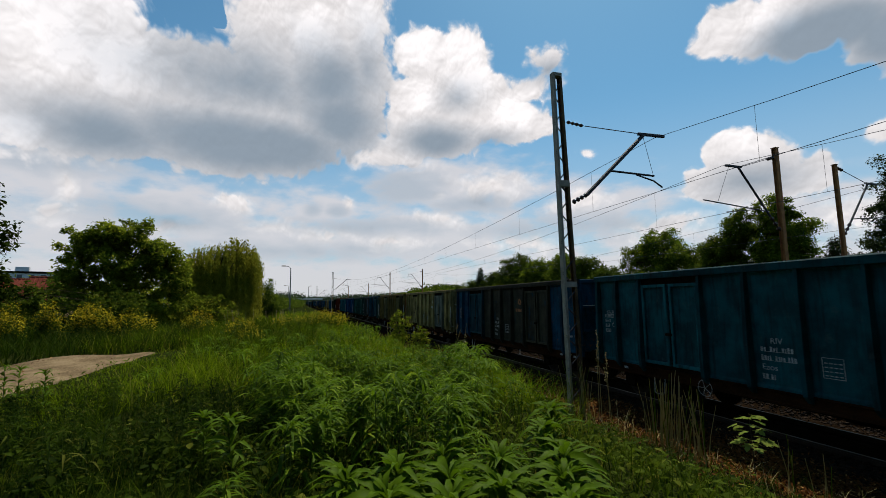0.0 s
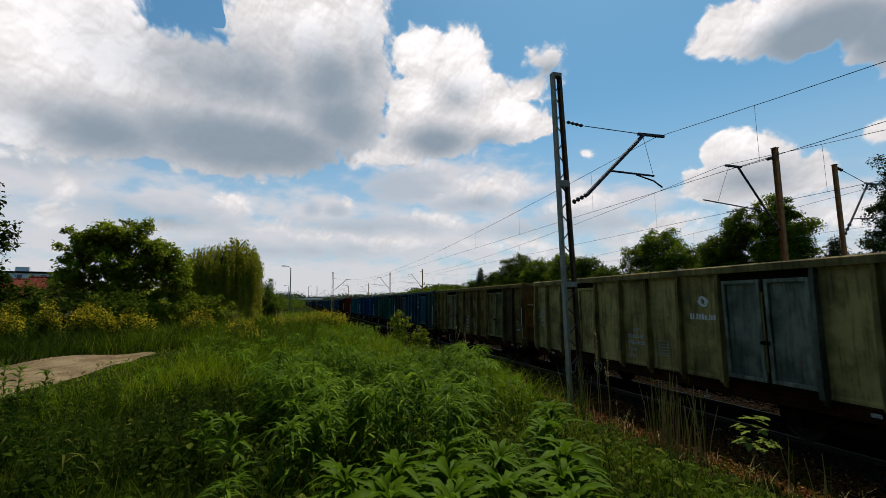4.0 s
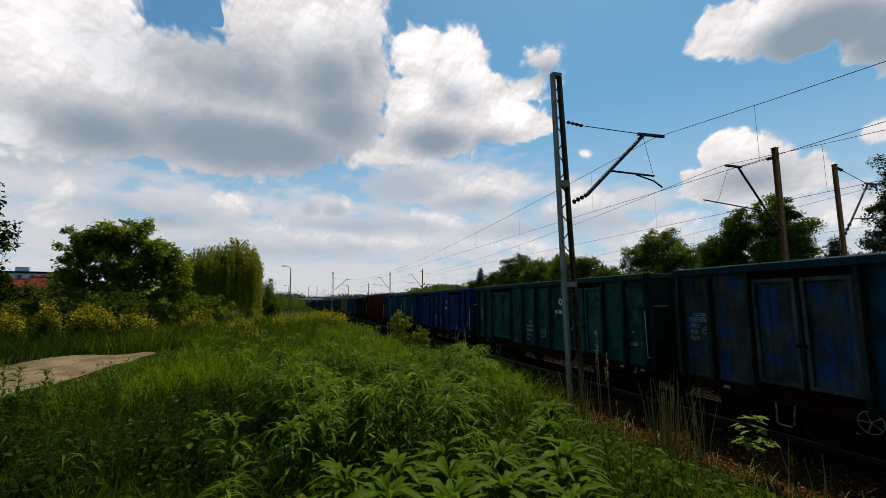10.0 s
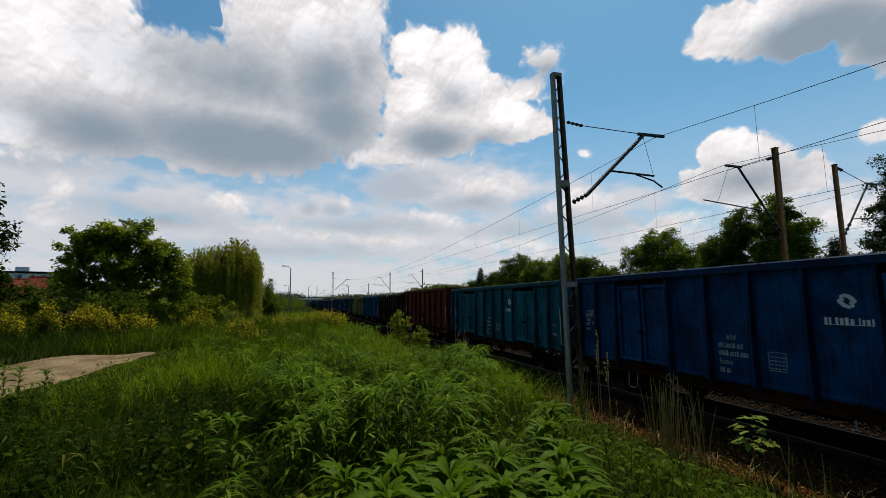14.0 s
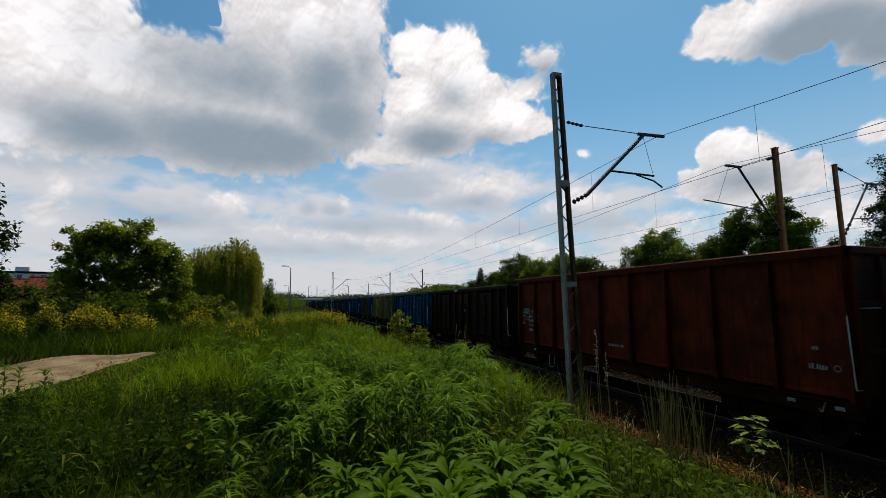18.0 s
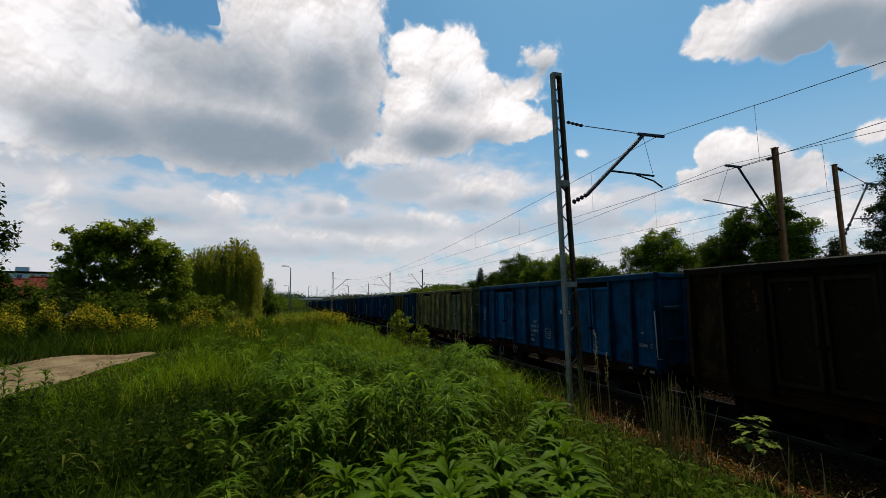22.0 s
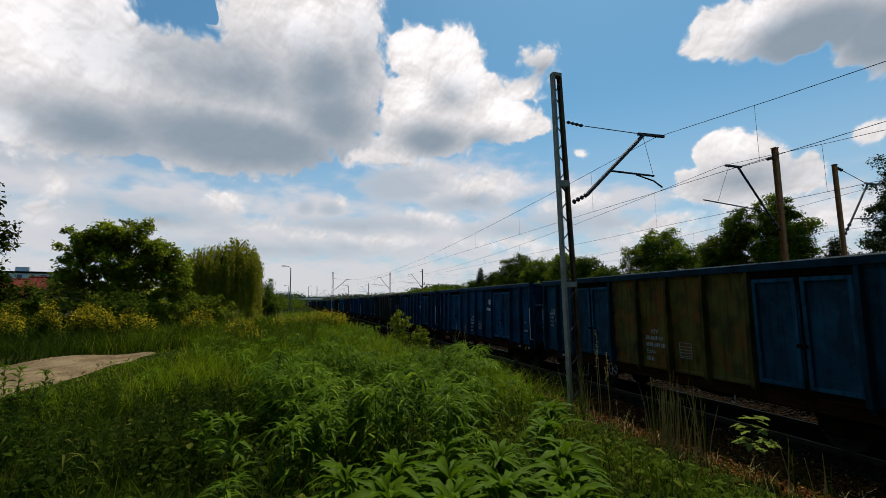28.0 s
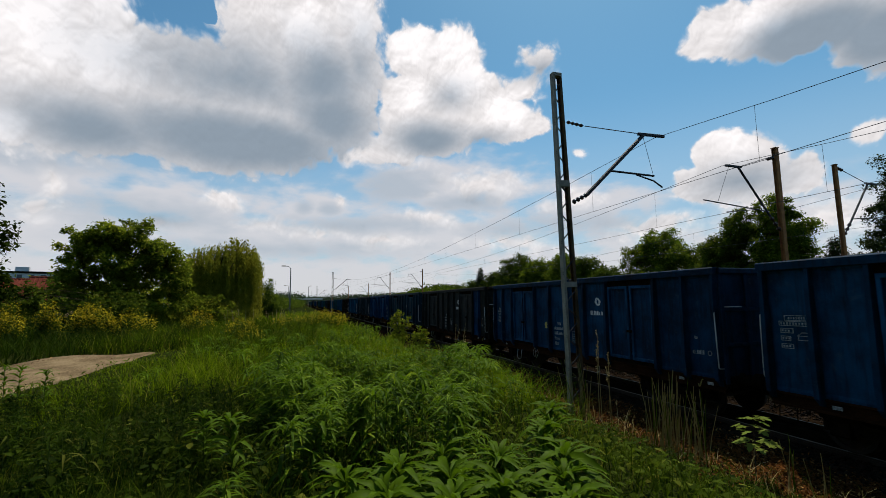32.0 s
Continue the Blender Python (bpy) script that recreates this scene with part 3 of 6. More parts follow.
def gravel_path():
    v, f = [], []
    for k, (x, y) in enumerate(zip(PATH_X, PATH_Y)):
        for q in np.linspace(-1, 1, 17):
            w = PATH_W * (1 + 0.05 * math.sin(1.3 * y + 2 * q) + 0.03 * math.sin(3.1 * y))
            px = x + q * w
            rut = 0.07 - 0.05 * math.exp(-((abs(q) - 0.55) / 0.18) ** 2) * 0.6
            py = y + 0.8 * (px - x)
            v.append((px, py, float(ground_z(px, py)) + (rut if abs(q) < 0.95 else -0.03)))
    m = 17
    for k in range(len(PATH_Y) - 1):
        for q in range(m - 1):
            f.append((k * m + q, k * m + q + 1, (k + 1) * m + q + 1, (k + 1) * m + q))
    tagged(new("path", fast_mesh("path", v, f, GRAVEL, True)), "pale trodden gravel path with worn ruts", "path", "", "structure")


gravel_path()

TRACK_X = 11.17


def ballast_bed():
    prof = [(7.45, -0.86), (7.7, -0.68), (9.2, -0.62), (9.6, -0.58), (12.8, -0.58), (13.3, -0.62), (14.0, -0.64), (17.2, -0.64), (18.6, -0.9)]
    ys = np.concatenate([np.arange(-60, 40, 1.0), np.arange(40, 620, 12.0)])
    v, f, m = [], [], len(prof)
    for y in ys:
        for k, (x, z) in enumerate(prof):
            wob = 0.12 * math.sin(y * 1.7) + 0.07 * math.sin(y * 4.1) if k < 2 else 0
            v.append((x + wob, y, z))
    for j in range(len(ys) - 1):
        for k in range(m - 1):
            f.append((j * m + k, j * m + k + 1, (j + 1) * m + k + 1, (j + 1) * m + k))
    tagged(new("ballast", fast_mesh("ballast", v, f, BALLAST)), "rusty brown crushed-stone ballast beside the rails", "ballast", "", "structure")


ballast_bed()


def railway_track():
    tr = thing("railway_track", "rusty steel rails on concrete sleepers in ballast", "railway track", "", "structure", pose(0, 0, RAIL_Z))
    prof = [(-0.075, -0.172), (0.075, -0.172), (0.075, -0.158), (0.012, -0.14), (0.010, -0.05), (0.036, -0.038), (0.036, -0.006), (-0.036, -0.006), (-0.036, -0.038), (-0.010, -0.05), (-0.012, -0.14), (-0.075, -0.158)]
    web = Geo().extrude(prof, "y", -80, 640).mesh("rail", RAIL)
    top = Geo().extrude([(-0.024, -0.006), (0.024, -0.006), (0.02, 0.0), (-0.02, 0.0)], "y", -80, 640).mesh("rail_head", TREAD)
    for s in (-0.7525, 0.7525):
        r = part("rail", web, tr, "", pose(TRACK_X + s, 0, 0))
        part("rail_head", top, r, "bright worn rail head")
    g = Geo()
    g.extrude([(-1.3, -0.38), (1.3, -0.38), (1.3, -0.19), (0.95, -0.175), (0.5, -0.175), (0.3, -0.21), (-0.3, -0.21), (-0.5, -0.175), (-0.95, -0.175), (-1.3, -0.19)], "y", -0.13, 0.13)
    sl = g.mesh("sleeper", CONCRETE)
    y = -12.0
    while y < 70:
        part("sleeper", sl, tr, "", pose(TRACK_X, y + 0.02 * rng.standard_normal(), 0.055, 0, 0, rng.normal(0, 0.4)))
        y += 0.6


railway_track()

# ---------------------------------------------------------------- the train
BODY = 12.95
CUTS = [0.0, 1.0, 2.0, 4.12, 5.32, 6.475, 7.63, 8.83, 10.95, 11.95, 12.95]
DOORS = {2: 2.0, 7: 8.83}
EVEN = [BODY * k / 9 for k in range(10)]


def run_of(t):
    """How far the train has come since the clip's start."""
    return 5.99 * t - 0.0034 * t * t


MESH = {}


def shared(key, make):
    if key not in MESH:
        MESH[key] = make()
    return MESH[key]


def panel_mesh(w, mat=PAINT):
    """A pressed sheet between two posts, its field set back and its edges folded; origin at its right lower corner, outside faces -x."""
    g = Geo()
    y0, y1, z0, z1 = 0.0, w, 1.07, 3.64
    rings = [(0.0, 0.0), (0.05, 0.0), (0.10, 0.028), ]
    v = []
    for inset, back in rings:
        v += [(back, y0 + inset, z0 + inset), (back, y1 - inset, z0 + inset), (back, y1 - inset, z1 - inset), (back, y0 + inset, z1 - inset)]
    f = [(4 * r + k, 4 * r + (k + 1) % 4, 4 * r + 4 + (k + 1) % 4, 4 * r + 4 + k) for r in range(2) for k in range(4)] + [(8, 9, 10, 11)]
    o = len(v)
    v += [(0.05, y0, z0), (0.05, y1, z0), (0.05, y1, z1), (0.05, y0, z1)]
    f += [(o, o + 3, o + 2, o + 1)] + [(k, (k + 1) % 4, o + (k + 1) % 4, o + k) for k in range(4)]
    return g.add(v, f).mesh("side_panel", mat)


def rib_mesh():
    """A hat-section post that tapers out towards the sill."""
    g = Geo()
    def ring(z, d, w):
        return [(0.0, -w, z), (-d, -w * 0.7, z), (-d, w * 0.7, z), (0.0, w, z)]
    zs = [(0.92, 0.03, 0.055), (1.06, 0.15, 0.07), (1.5, 0.17, 0.075), (3.3, 0.12, 0.06), (3.65, 0.09, 0.055)]
    v = [p for z, d, w in zs for p in ring(z, d, w)]
    f = [(4 * i + k, 4 * i + k + 1, 4 * i + k + 5, 4 * i + k + 4) for i in range(len(zs) - 1) for k in range(3)]
    f += [(4 * i + 3, 4 * i, 4 * i + 4, 4 * i + 7) for i in range(len(zs) - 1)] + [(3, 2, 1, 0), tuple(range(4 * len(zs) - 4, 4 * len(zs)))]
    return g.add(v, f).mesh("rib", PAINT)


def door_leaf_mesh():
    w, z0, z1 = 0.92, 1.19, 3.44
    return Geo().box(0.015, 0.045, 0.03, w - 0.03, z0 + 0.03, z1 - 0.03).mesh("door", PAINT)


def door_frame_mesh():
    """The proud angle frame round a door leaf."""
    w, z0, z1, t = 0.92, 1.19, 3.44, 0.085
    v = []
    for x, e in ((0.03, 0.0), (-0.045, 0.0), (-0.055, 0.01), (-0.055, t - 0.01), (-0.045, t), (0.012, t)):
        v += [(x, e, z0 + e), (x, w - e, z0 + e), (x, w - e, z1 - e), (x, e, z1 - e)]
    f = [(4 * r + k, 4 * r + (k + 1) % 4, 4 * ((r + 1) % 6) + (k + 1) % 4, 4 * ((r + 1) % 6) + k) for r in range(6) for k in range(4)]
    return Geo().add(v, f).mesh("door_frame", PAINT)


def gap_mesh():
    return Geo().box(0.03, 0.05, 0, 2.1, 1.07, 3.63).mesh("door_recess", UNDER)


def handle_mesh():
    return Geo().tube([(-0.03, 0.0, 1.40), (-0.06, 0.0, 1.47), (-0.06, 0.0, 3.08), (-0.03, 0.0, 3.16)], 0.02, 6).mesh("handle", PAINT)


def latch_mesh():
    return Geo().box(-0.12, -0.02, -0.16, 0.02, -0.035, 0.035, 0.012).mesh("latch", UNDER)


def rail_mesh():
    out = [(-0.13, 3.62), (0.06, 3.62), (0.06, 3.78), (0.03, 3.80), (-0.09, 3.80), (-0.13, 3.77)]
    return Geo().extrude(out, "y", 0, BODY).mesh("top_rail", PAINT)


def sill_mesh():
    g = Geo().extrude([(-0.02, 0.78), (0.10, 0.78), (0.10, 1.065), (-0.05, 1.065), (-0.05, 1.03), (-0.0, 1.01), (-0.0, 0.83), (-0.02, 0.82)], "y", 0, BODY)
    for k in range(6):
        y = 0.7 + k * 2.3
        g.box(0.1, 0.14, y, y + 0.12, 0.80, 1.05)
    return g.mesh("side_sill", SILL)


def far_wall_mesh():
    g = Geo().box(1.36, 1.40, 0, BODY, 1.07, 3.63)
    for c in CUTS:
        g.box(1.40, 1.47, max(0.02, c - 0.06), min(BODY - 0.02, c + 0.06), 1.0, 3.62)
    return g.extrude([(1.34, 3.63), (1.49, 3.63), (1.49, 3.78), (1.36, 3.80), (1.34, 3.78)], "y", 0, BODY).mesh("side_wall", PAINT)


def end_wall(parent, at, col, rust):
    """Sheet end wall with posts and cross bars; its outer face looks to -y."""
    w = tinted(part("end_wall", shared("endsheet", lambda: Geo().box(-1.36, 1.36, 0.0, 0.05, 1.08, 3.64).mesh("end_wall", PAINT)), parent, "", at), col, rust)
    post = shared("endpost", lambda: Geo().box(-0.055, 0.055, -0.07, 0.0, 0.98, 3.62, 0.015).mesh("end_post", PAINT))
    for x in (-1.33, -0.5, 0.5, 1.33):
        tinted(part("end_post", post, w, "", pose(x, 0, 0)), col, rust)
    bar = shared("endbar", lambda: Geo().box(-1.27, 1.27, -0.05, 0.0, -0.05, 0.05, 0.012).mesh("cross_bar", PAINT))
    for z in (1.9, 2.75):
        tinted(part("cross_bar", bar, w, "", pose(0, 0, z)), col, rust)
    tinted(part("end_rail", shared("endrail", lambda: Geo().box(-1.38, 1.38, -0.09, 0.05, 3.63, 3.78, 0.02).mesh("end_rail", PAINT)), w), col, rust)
    part("buffer_beam", shared("beam", lambda: Geo().box(-1.38, 1.38, -0.06, 0.12, 0.88, 1.15, 0.02).mesh("buffer_beam", UNDER)), w)


def handrail_mesh():
    return Geo().tube([(0.02, 0.05, 2.68), (-0.13, 0.03, 2.68), (-0.14, 0.02, 2.65), (-0.14, 0.0, 1.38), (-0.12, 0.0, 1.34), (0.02, 0.0, 1.34)], 0.0125, 6).mesh("handrail", WHITE, True)


def step_mesh():
    g = Geo().tube([(0, 0, 0.95), (-0.03, 0, 0.50), (-0.03, 0.36, 0.50), (0, 0.36, 0.95)], 0.016, 6)
    return g.box(-0.12, 0.06, 0.02, 0.34, 0.485, 0.505).mesh("step", UNDER)


def buffer_mesh():
    return Geo().lathe([(-0.62, 0.0), (-0.62, 0.12), (-0.60, 0.225), (-0.575, 0.225), (-0.55, 0.10), (-0.40, 0.09), (-0.38, 0.13), (-0.05, 0.14), (0.0, 0.18), (0.02, 0.18)], "y", (0, 0, 0), 18).mesh("buffer", UNDER, True)


def hook_mesh():
    g = Geo().box(-0.05, 0.05, -0.30, 0.0, 0.99, 1.07, 0.015).tube([(0, -0.3, 1.03), (0, -0.42, 1.0), (0, -0.47, 1.08), (0, -0.40, 1.15)], 0.035, 8)
    return g.tube([(-0.06, -0.38, 1.06), (-0.06, -0.55, 0.86), (0.06, -0.55, 0.86), (0.06, -0.38, 1.06)], 0.02, 6).mesh("coupling", UNDER)


def bogie_mesh():
    """Side frames with axle boxes and springs, and the bolster between them; origin at the pivot on rail level."""
    g = Geo()
    for s in (-1, 1):
        x0, x1 = (-1.08, -0.94) if s < 0 else (0.94, 1.08)
        g.extrude([(-1.25, 0.62), (-1.25, 0.74), (-0.75, 0.80), (-0.45, 0.62), (0.45, 0.62), (0.75, 0.80), (1.25, 0.74), (1.25, 0.62), (0.75, 0.60), (0.5, 0.42), (-0.5, 0.42), (-0.75, 0.60)], "x", x0, x1)
        for y in (-0.9, 0.9):
            g.box(x0 - 0.05 if s < 0 else x0, x1 if s < 0 else x1 + 0.05, y - 0.17, y + 0.17, 0.32, 0.62, 0.03)
            for q in (-0.26, 0.26):
                g.lathe([(0.40, 0.0), (0.40, 0.075), (0.62, 0.075), (0.62, 0.0)], "z", ((x0 + x1) / 2, y + q, 0), 10)
    g.box(-1.0, 1.0, -0.22, 0.22, 0.50, 0.86, 0.04)
    for y in (-1.2, 1.2):
        g.box(-0.95, 0.95, y - 0.05, y + 0.05, 0.60, 0.72)
    return g.mesh("bogie", UNDER)


def wheelset_mesh():
    g = Geo().lathe([(-0.95, 0.0), (-0.95, 0.065), (0.95, 0.065), (0.95, 0.0)], "x", (0, 0, 0), 12)
    for s in (-1, 1):
        g.lathe([(s * 0.80, 0.0), (s * 0.80, 0.10), (s * 0.76, 0.12), (s * 0.75, 0.36), (s * 0.80, 0.38), (s * 0.80, 0.455), (s * 0.72, 0.462), (s * 0.70, 0.49), (s * 0.67, 0.49), (s * 0.67, 0.37), (s * 0.71, 0.34), (s * 0.70, 0.12), (s * 0.66, 0.10), (s * 0.66, 0.0)], "x", (0, 0, 0), 24)
        for k in range(3):
            q = 2 * math.pi * k / 3
            y, z = 0.20 * math.cos(q), 0.20 * math.sin(q)
            g.box(s * 0.815 - 0.012, s * 0.815 + 0.012, y - 0.035, y + 0.035, z - 0.035, z + 0.035)
    return g.mesh("wheelset", WHEEL)


def frame_mesh():
    g = Geo().box(-1.33, 1.33, 0.05, BODY - 0.05, 1.12, 1.18)
    g.box(-0.28, -0.14, 0.1, BODY - 0.1, 0.82, 1.12).box(0.14, 0.28, 0.1, BODY - 0.1, 0.82, 1.12)
    for k in range(7):
        y = 0.9 + k * 1.85
        g.box(-1.3, 1.3, y, y + 0.08, 0.92, 1.12)
    g.lathe([(5.3, 0.0), (5.3, 0.2), (5.35, 0.21), (6.3, 0.21), (6.35, 0.2), (6.35, 0.0)], "y", (-0.55, 0, 0.72), 14)
    g.box(-0.75, -0.35, 5.6, 5.7, 0.72, 0.95).tube([(-0.7, 3.0, 0.62), (-0.7, 9.9, 0.62)], 0.022, 6)
    g.tube([(0.1, 3.6, 0.55), (0.1, 9.5, 0.55)], 0.03, 6)
    return g.mesh("underframe", UNDER)


def handwheel_mesh():
    g = Geo()
    pts = [(0, 0.20 * math.cos(2 * math.pi * k / 16), 0.20 * math.sin(2 * math.pi * k / 16)) for k in range(17)]
    g.tube(pts, 0.0075, 6, False)
    for k in range(5):
        q = 2 * math.pi * k / 5
        g.tube([(0, 0, 0), (0, 0.20 * math.cos(q), 0.20 * math.sin(q))], 0.007, 5)
    return g.mesh("brake_handwheel", STENCIL)


def emblem_mesh(mat):
    """A hooked half lozenge; two of them make the painted emblem."""
    out = [(-0.27, -0.02), (-0.20, 0.07), (-0.10, 0.14), (0.03, 0.17), (0.15, 0.13), (0.17, 0.08), (0.04, 0.09), (-0.05, 0.06), (-0.11, 0.0), (-0.07, -0.07), (-0.15, -0.11)]
    return Geo().extrude(out, "x", -0.004, 0.0).mesh("emblem", mat)


def bars_mesh(w, h, mat, seed):
    """One row of plain bars on a thin base line, the size of worn stencilled writing."""
    r = random.Random(seed)
    top, y = [], 0.0
    end = w * r.uniform(0.7, 1.0)
    while y < end:
        for _ in range(r.choice([2, 3, 4])):
            q = r.uniform(0.14, 0.42) * h
            k = h * r.uniform(0.75, 1.0)
            top += [(-y, 0.008), (-y, k), (-y - q, k), (-y - q, 0.008)]
            y += q + h * 0.2
        y += h * r.choice([0.3, 0.6])
    last = top[-1][0]
    return Geo().extrude([(0.0, 0.0)] + [p for p in top] + [(last, 0.0)], "x", -0.004, 0.0).mesh("marking", mat)


def writing(parent, x, y, z, rows, w, h, gap, mat, seed):
    for k in range(rows):
        part("marking", shared(("bars", w, h, seed, k % 3, mat.name), lambda: bars_mesh(w, h, mat, seed * 7 + k)), parent, "", pose(x, y, z - k * gap))


def frame_mark_mesh(w, h, mat):
    g, t = Geo(), 0.012
    for q in range(4):
        for k in range(4):
            g.box(-0.004, 0, -0.04 - k * w * 0.22 - w * 0.15, -0.04 - k * w * 0.22, 0.045 + q * h * 0.2, 0.065 + q * h * 0.2)
    g.box(-0.004, 0, -w, 0, 0, t).box(-0.004, 0, -w, 0, h - t, h).box(-0.004, 0, -w, -w + t, t, h - t).box(-0.004, 0, -t, 0, t, h - t)
    return g.mesh("marking", mat)


def bold_bars_mesh(bars):
    """One cell of a bold worn inscription, as plain upright bars."""
    g = Geo()
    for k in range(bars):
        g.box(-0.004, 0, -0.06 - k * 0.10, -k * 0.10, 0.0, 0.58 if k % 2 == 0 else 0.50)
    return g.mesh("marking", WORNORANGE)


def ring_mark_mesh():
    return Geo().tube([(-0.003, 0.055 * math.cos(q * math.pi / 8), 0.055 * math.sin(q * math.pi / 8)) for q in range(17)], 0.008, 4, False).mesh("marking", STENCIL)


def table_mark_mesh():
    """A worn lettering table: a two-row grid, three boxes and the outline of a crate."""
    g, t = Geo(), 0.012

    def frame_box(y, z, w, h):
        g.box(-0.004, 0, y - w, y, z, z + t).box(-0.004, 0, y - w, y, z + h - t, z + h)
        g.box(-0.004, 0, y - w, y - w + t, z, z + h).box(-0.004, 0, y - t, y, z, z + h)

    frame_box(-0.12, 0.0, 0.56, 0.11)
    frame_box(0.0, -0.11, 0.68, 0.10)
    for k in range(9):
        g.box(-0.004, 0, -0.22 - k * 0.05, -0.20 - k * 0.05, 0.03, 0.08)
        g.box(-0.004, 0, -0.06 - k * 0.06, -0.035 - k * 0.06, -0.085, -0.035)
    for k, w in enumerate((0.26, 0.20, 0.24)):
        z = -0.26 - k * 0.16
        frame_box(-0.02, z, w, 0.10)
        for q in range(3):
            g.box(-0.004, 0, -0.08 - q * 0.06, -0.05 - q * 0.06, z + 0.03, z + 0.07)
    frame_box(-0.36, -0.40, 0.22, 0.10)
    for a, b in (((-0.36, -0.30), (-0.44, -0.24)), ((-0.58, -0.30), (-0.66, -0.24)), ((-0.44, -0.24), (-0.66, -0.24)), ((-0.66, -0.24), (-0.66, -0.34)), ((-0.66, -0.34), (-0.58, -0.40))):
        g.tube([(-0.002, *a), (-0.002, *b)], 0.007, 4)
    return g.mesh("marking", STENCIL)


def lettering(parent, x, y, z, words, size):
    """Stencilled letters that read from outside the wagon."""
    def make():
        cu = bpy.data.curves.new("lettering", "FONT")
        cu.body, cu.size, cu.extrude = words, size * 1.4, 0.002
        tmp = bpy.data.objects.new("lettering", cu)
        me = bpy.data.meshes.new_from_object(tmp)
        bpy.data.objects.remove(tmp)
        me.materials.append(STENCIL)
        return me
    part("lettering", shared(("words", words, size), make), parent, "", Matrix.Translation((x, y, z)) @ Matrix(((0, 0, -1, 0), (-1, 0, 0, 0), (0, 1, 0, 0), (0, 0, 0, 1))))


def second_coat(ob, w, bay):
    """Bays where an older or newer coat shows through get their own paint."""
    if w not in COATS or (w == 12 and bay not in (3, 4, 5, 6)):
        return
    slot = ob.material_slots[0]
    slot.link = "OBJECT"
    slot.material = COATS[w]


def tinted(ob, c, rust, jitter=0.0, r=None):
    k = 0.63 * (1 + (r.uniform(-jitter, jitter) if r else 0))
    ob.color = (c[0] * k, c[1] * k, c[2] * k, rust)
    return ob


TEAL, BLUE, NAVY, CYAN = (0.010, 0.13, 0.15), (0.005, 0.125, 0.26), (0.005, 0.085, 0.23), (0.008, 0.165, 0.21)
GREEN, OLIVE, TAN, RUSTY = (0.022, 0.125, 0.095), (0.37, 0.27, 0.085), (0.57, 0.43, 0.145), (0.23, 0.032, 0.006)
SOOT, SLATE = (0.032, 0.018, 0.005), (0.030, 0.055, 0.075)
# base colour, rust, doors?, colours of single bays (right to left, doors count as one), emblem: "w" white, "o" orange
STYLES = {
    -1: (TEAL, 0.3, True, {}, "w"), 0: (TEAL, 0.25, True, {}, "w"),
    1: ((0.072, 0.066, 0.040), 0.42, True, {0: (0.006, 0.10, 0.18), 1: (0.006, 0.09, 0.16), 7: (0.010, 0.075, 0.095), 8: (0.005, 0.085, 0.17), 9: (0.006, 0.11, 0.20)}, "o"),
    2: (TAN, 0.42, True, {0: (0.46, 0.36, 0.13), 2: (0.31, 0.33, 0.24)}, "w"),
    3: ((0.36, 0.265, 0.065), 0.56, True, {0: (0.29, 0.22, 0.065), 1: (0.11, 0.09, 0.04), 2: (0.27, 0.24, 0.085), 7: (0.28, 0.25, 0.11), 5: (0.34, 0.26, 0.075)}, ""),
    4: ((0.006, 0.115, 0.165), 0.35, True, {0: (0.17, 0.175, 0.075), 1: (0.06, 0.15, 0.11), 2: (0.035, 0.11, 0.12), 4: (0.04, 0.075, 0.085), 7: (0.10, 0.12, 0.105), 8: (0.12, 0.12, 0.09), 9: (0.08, 0.10, 0.08)}, "w"),
    5: (GREEN, 0.42, True, {0: (0.03, 0.11, 0.09)}, "w"), 6: (NAVY, 0.12, True, {}, "w"), 7: (CYAN, 0.2, True, {}, "w"),
    8: (RUSTY, 0.22, False, {}, ""), 9: (SOOT, 0.42, True, {9: (0.10, 0.045, 0.012)}, "p"), 10: (BLUE, 0.15, True, {}, "w"),
    11: ((0.51, 0.385, 0.11), 0.42, True, {0: (0.32, 0.26, 0.085), 2: (0.30, 0.285, 0.13), 4: (0.42, 0.30, 0.09)}, "o"),
    12: ((0.016, 0.09, 0.15), 0.25, True, {3: (0.20, 0.155, 0.035), 4: (0.21, 0.155, 0.03), 5: (0.22, 0.155, 0.028), 6: (0.18, 0.15, 0.035)}, ""),
    13: ((0.010, 0.095, 0.20), 0.2, True, {}, "w"), 14: ((0.010, 0.075, 0.165), 0.25, True, {}, "w"),
    15: ((0.055, 0.055, 0.050), 0.45, True, {1: NAVY, 0: (0.05, 0.05, 0.04)}, "w"), 16: ((0.018, 0.07, 0.11), 0.3, True, {}, "w"), 17: (NAVY, 0.2, True, {}, "w"),
    18: (SLATE, 0.4, True, {}, ""), 19: (BLUE, 0.3, True, {}, ""), 20: (SOOT, 0.5, False, {}, ""),
}
NAMES = {TEAL: "teal green", BLUE: "mid blue", NAVY: "deep blue", CYAN: "bright teal blue", GREEN: "dark bottle green", OLIVE: "rust-eaten olive", TAN: "faded khaki",
         RUSTY: "red-brown", SOOT: "sooty black-brown", SLATE: "dull slate blue"}
ODD = {1: "dull olive", 3: "rust-eaten olive", 4: "teal blue", 11: "faded khaki", 12: "teal blue", 13: "mid blue", 14: "dark blue", 15: "sooty grey", 16: "dark slate blue"}


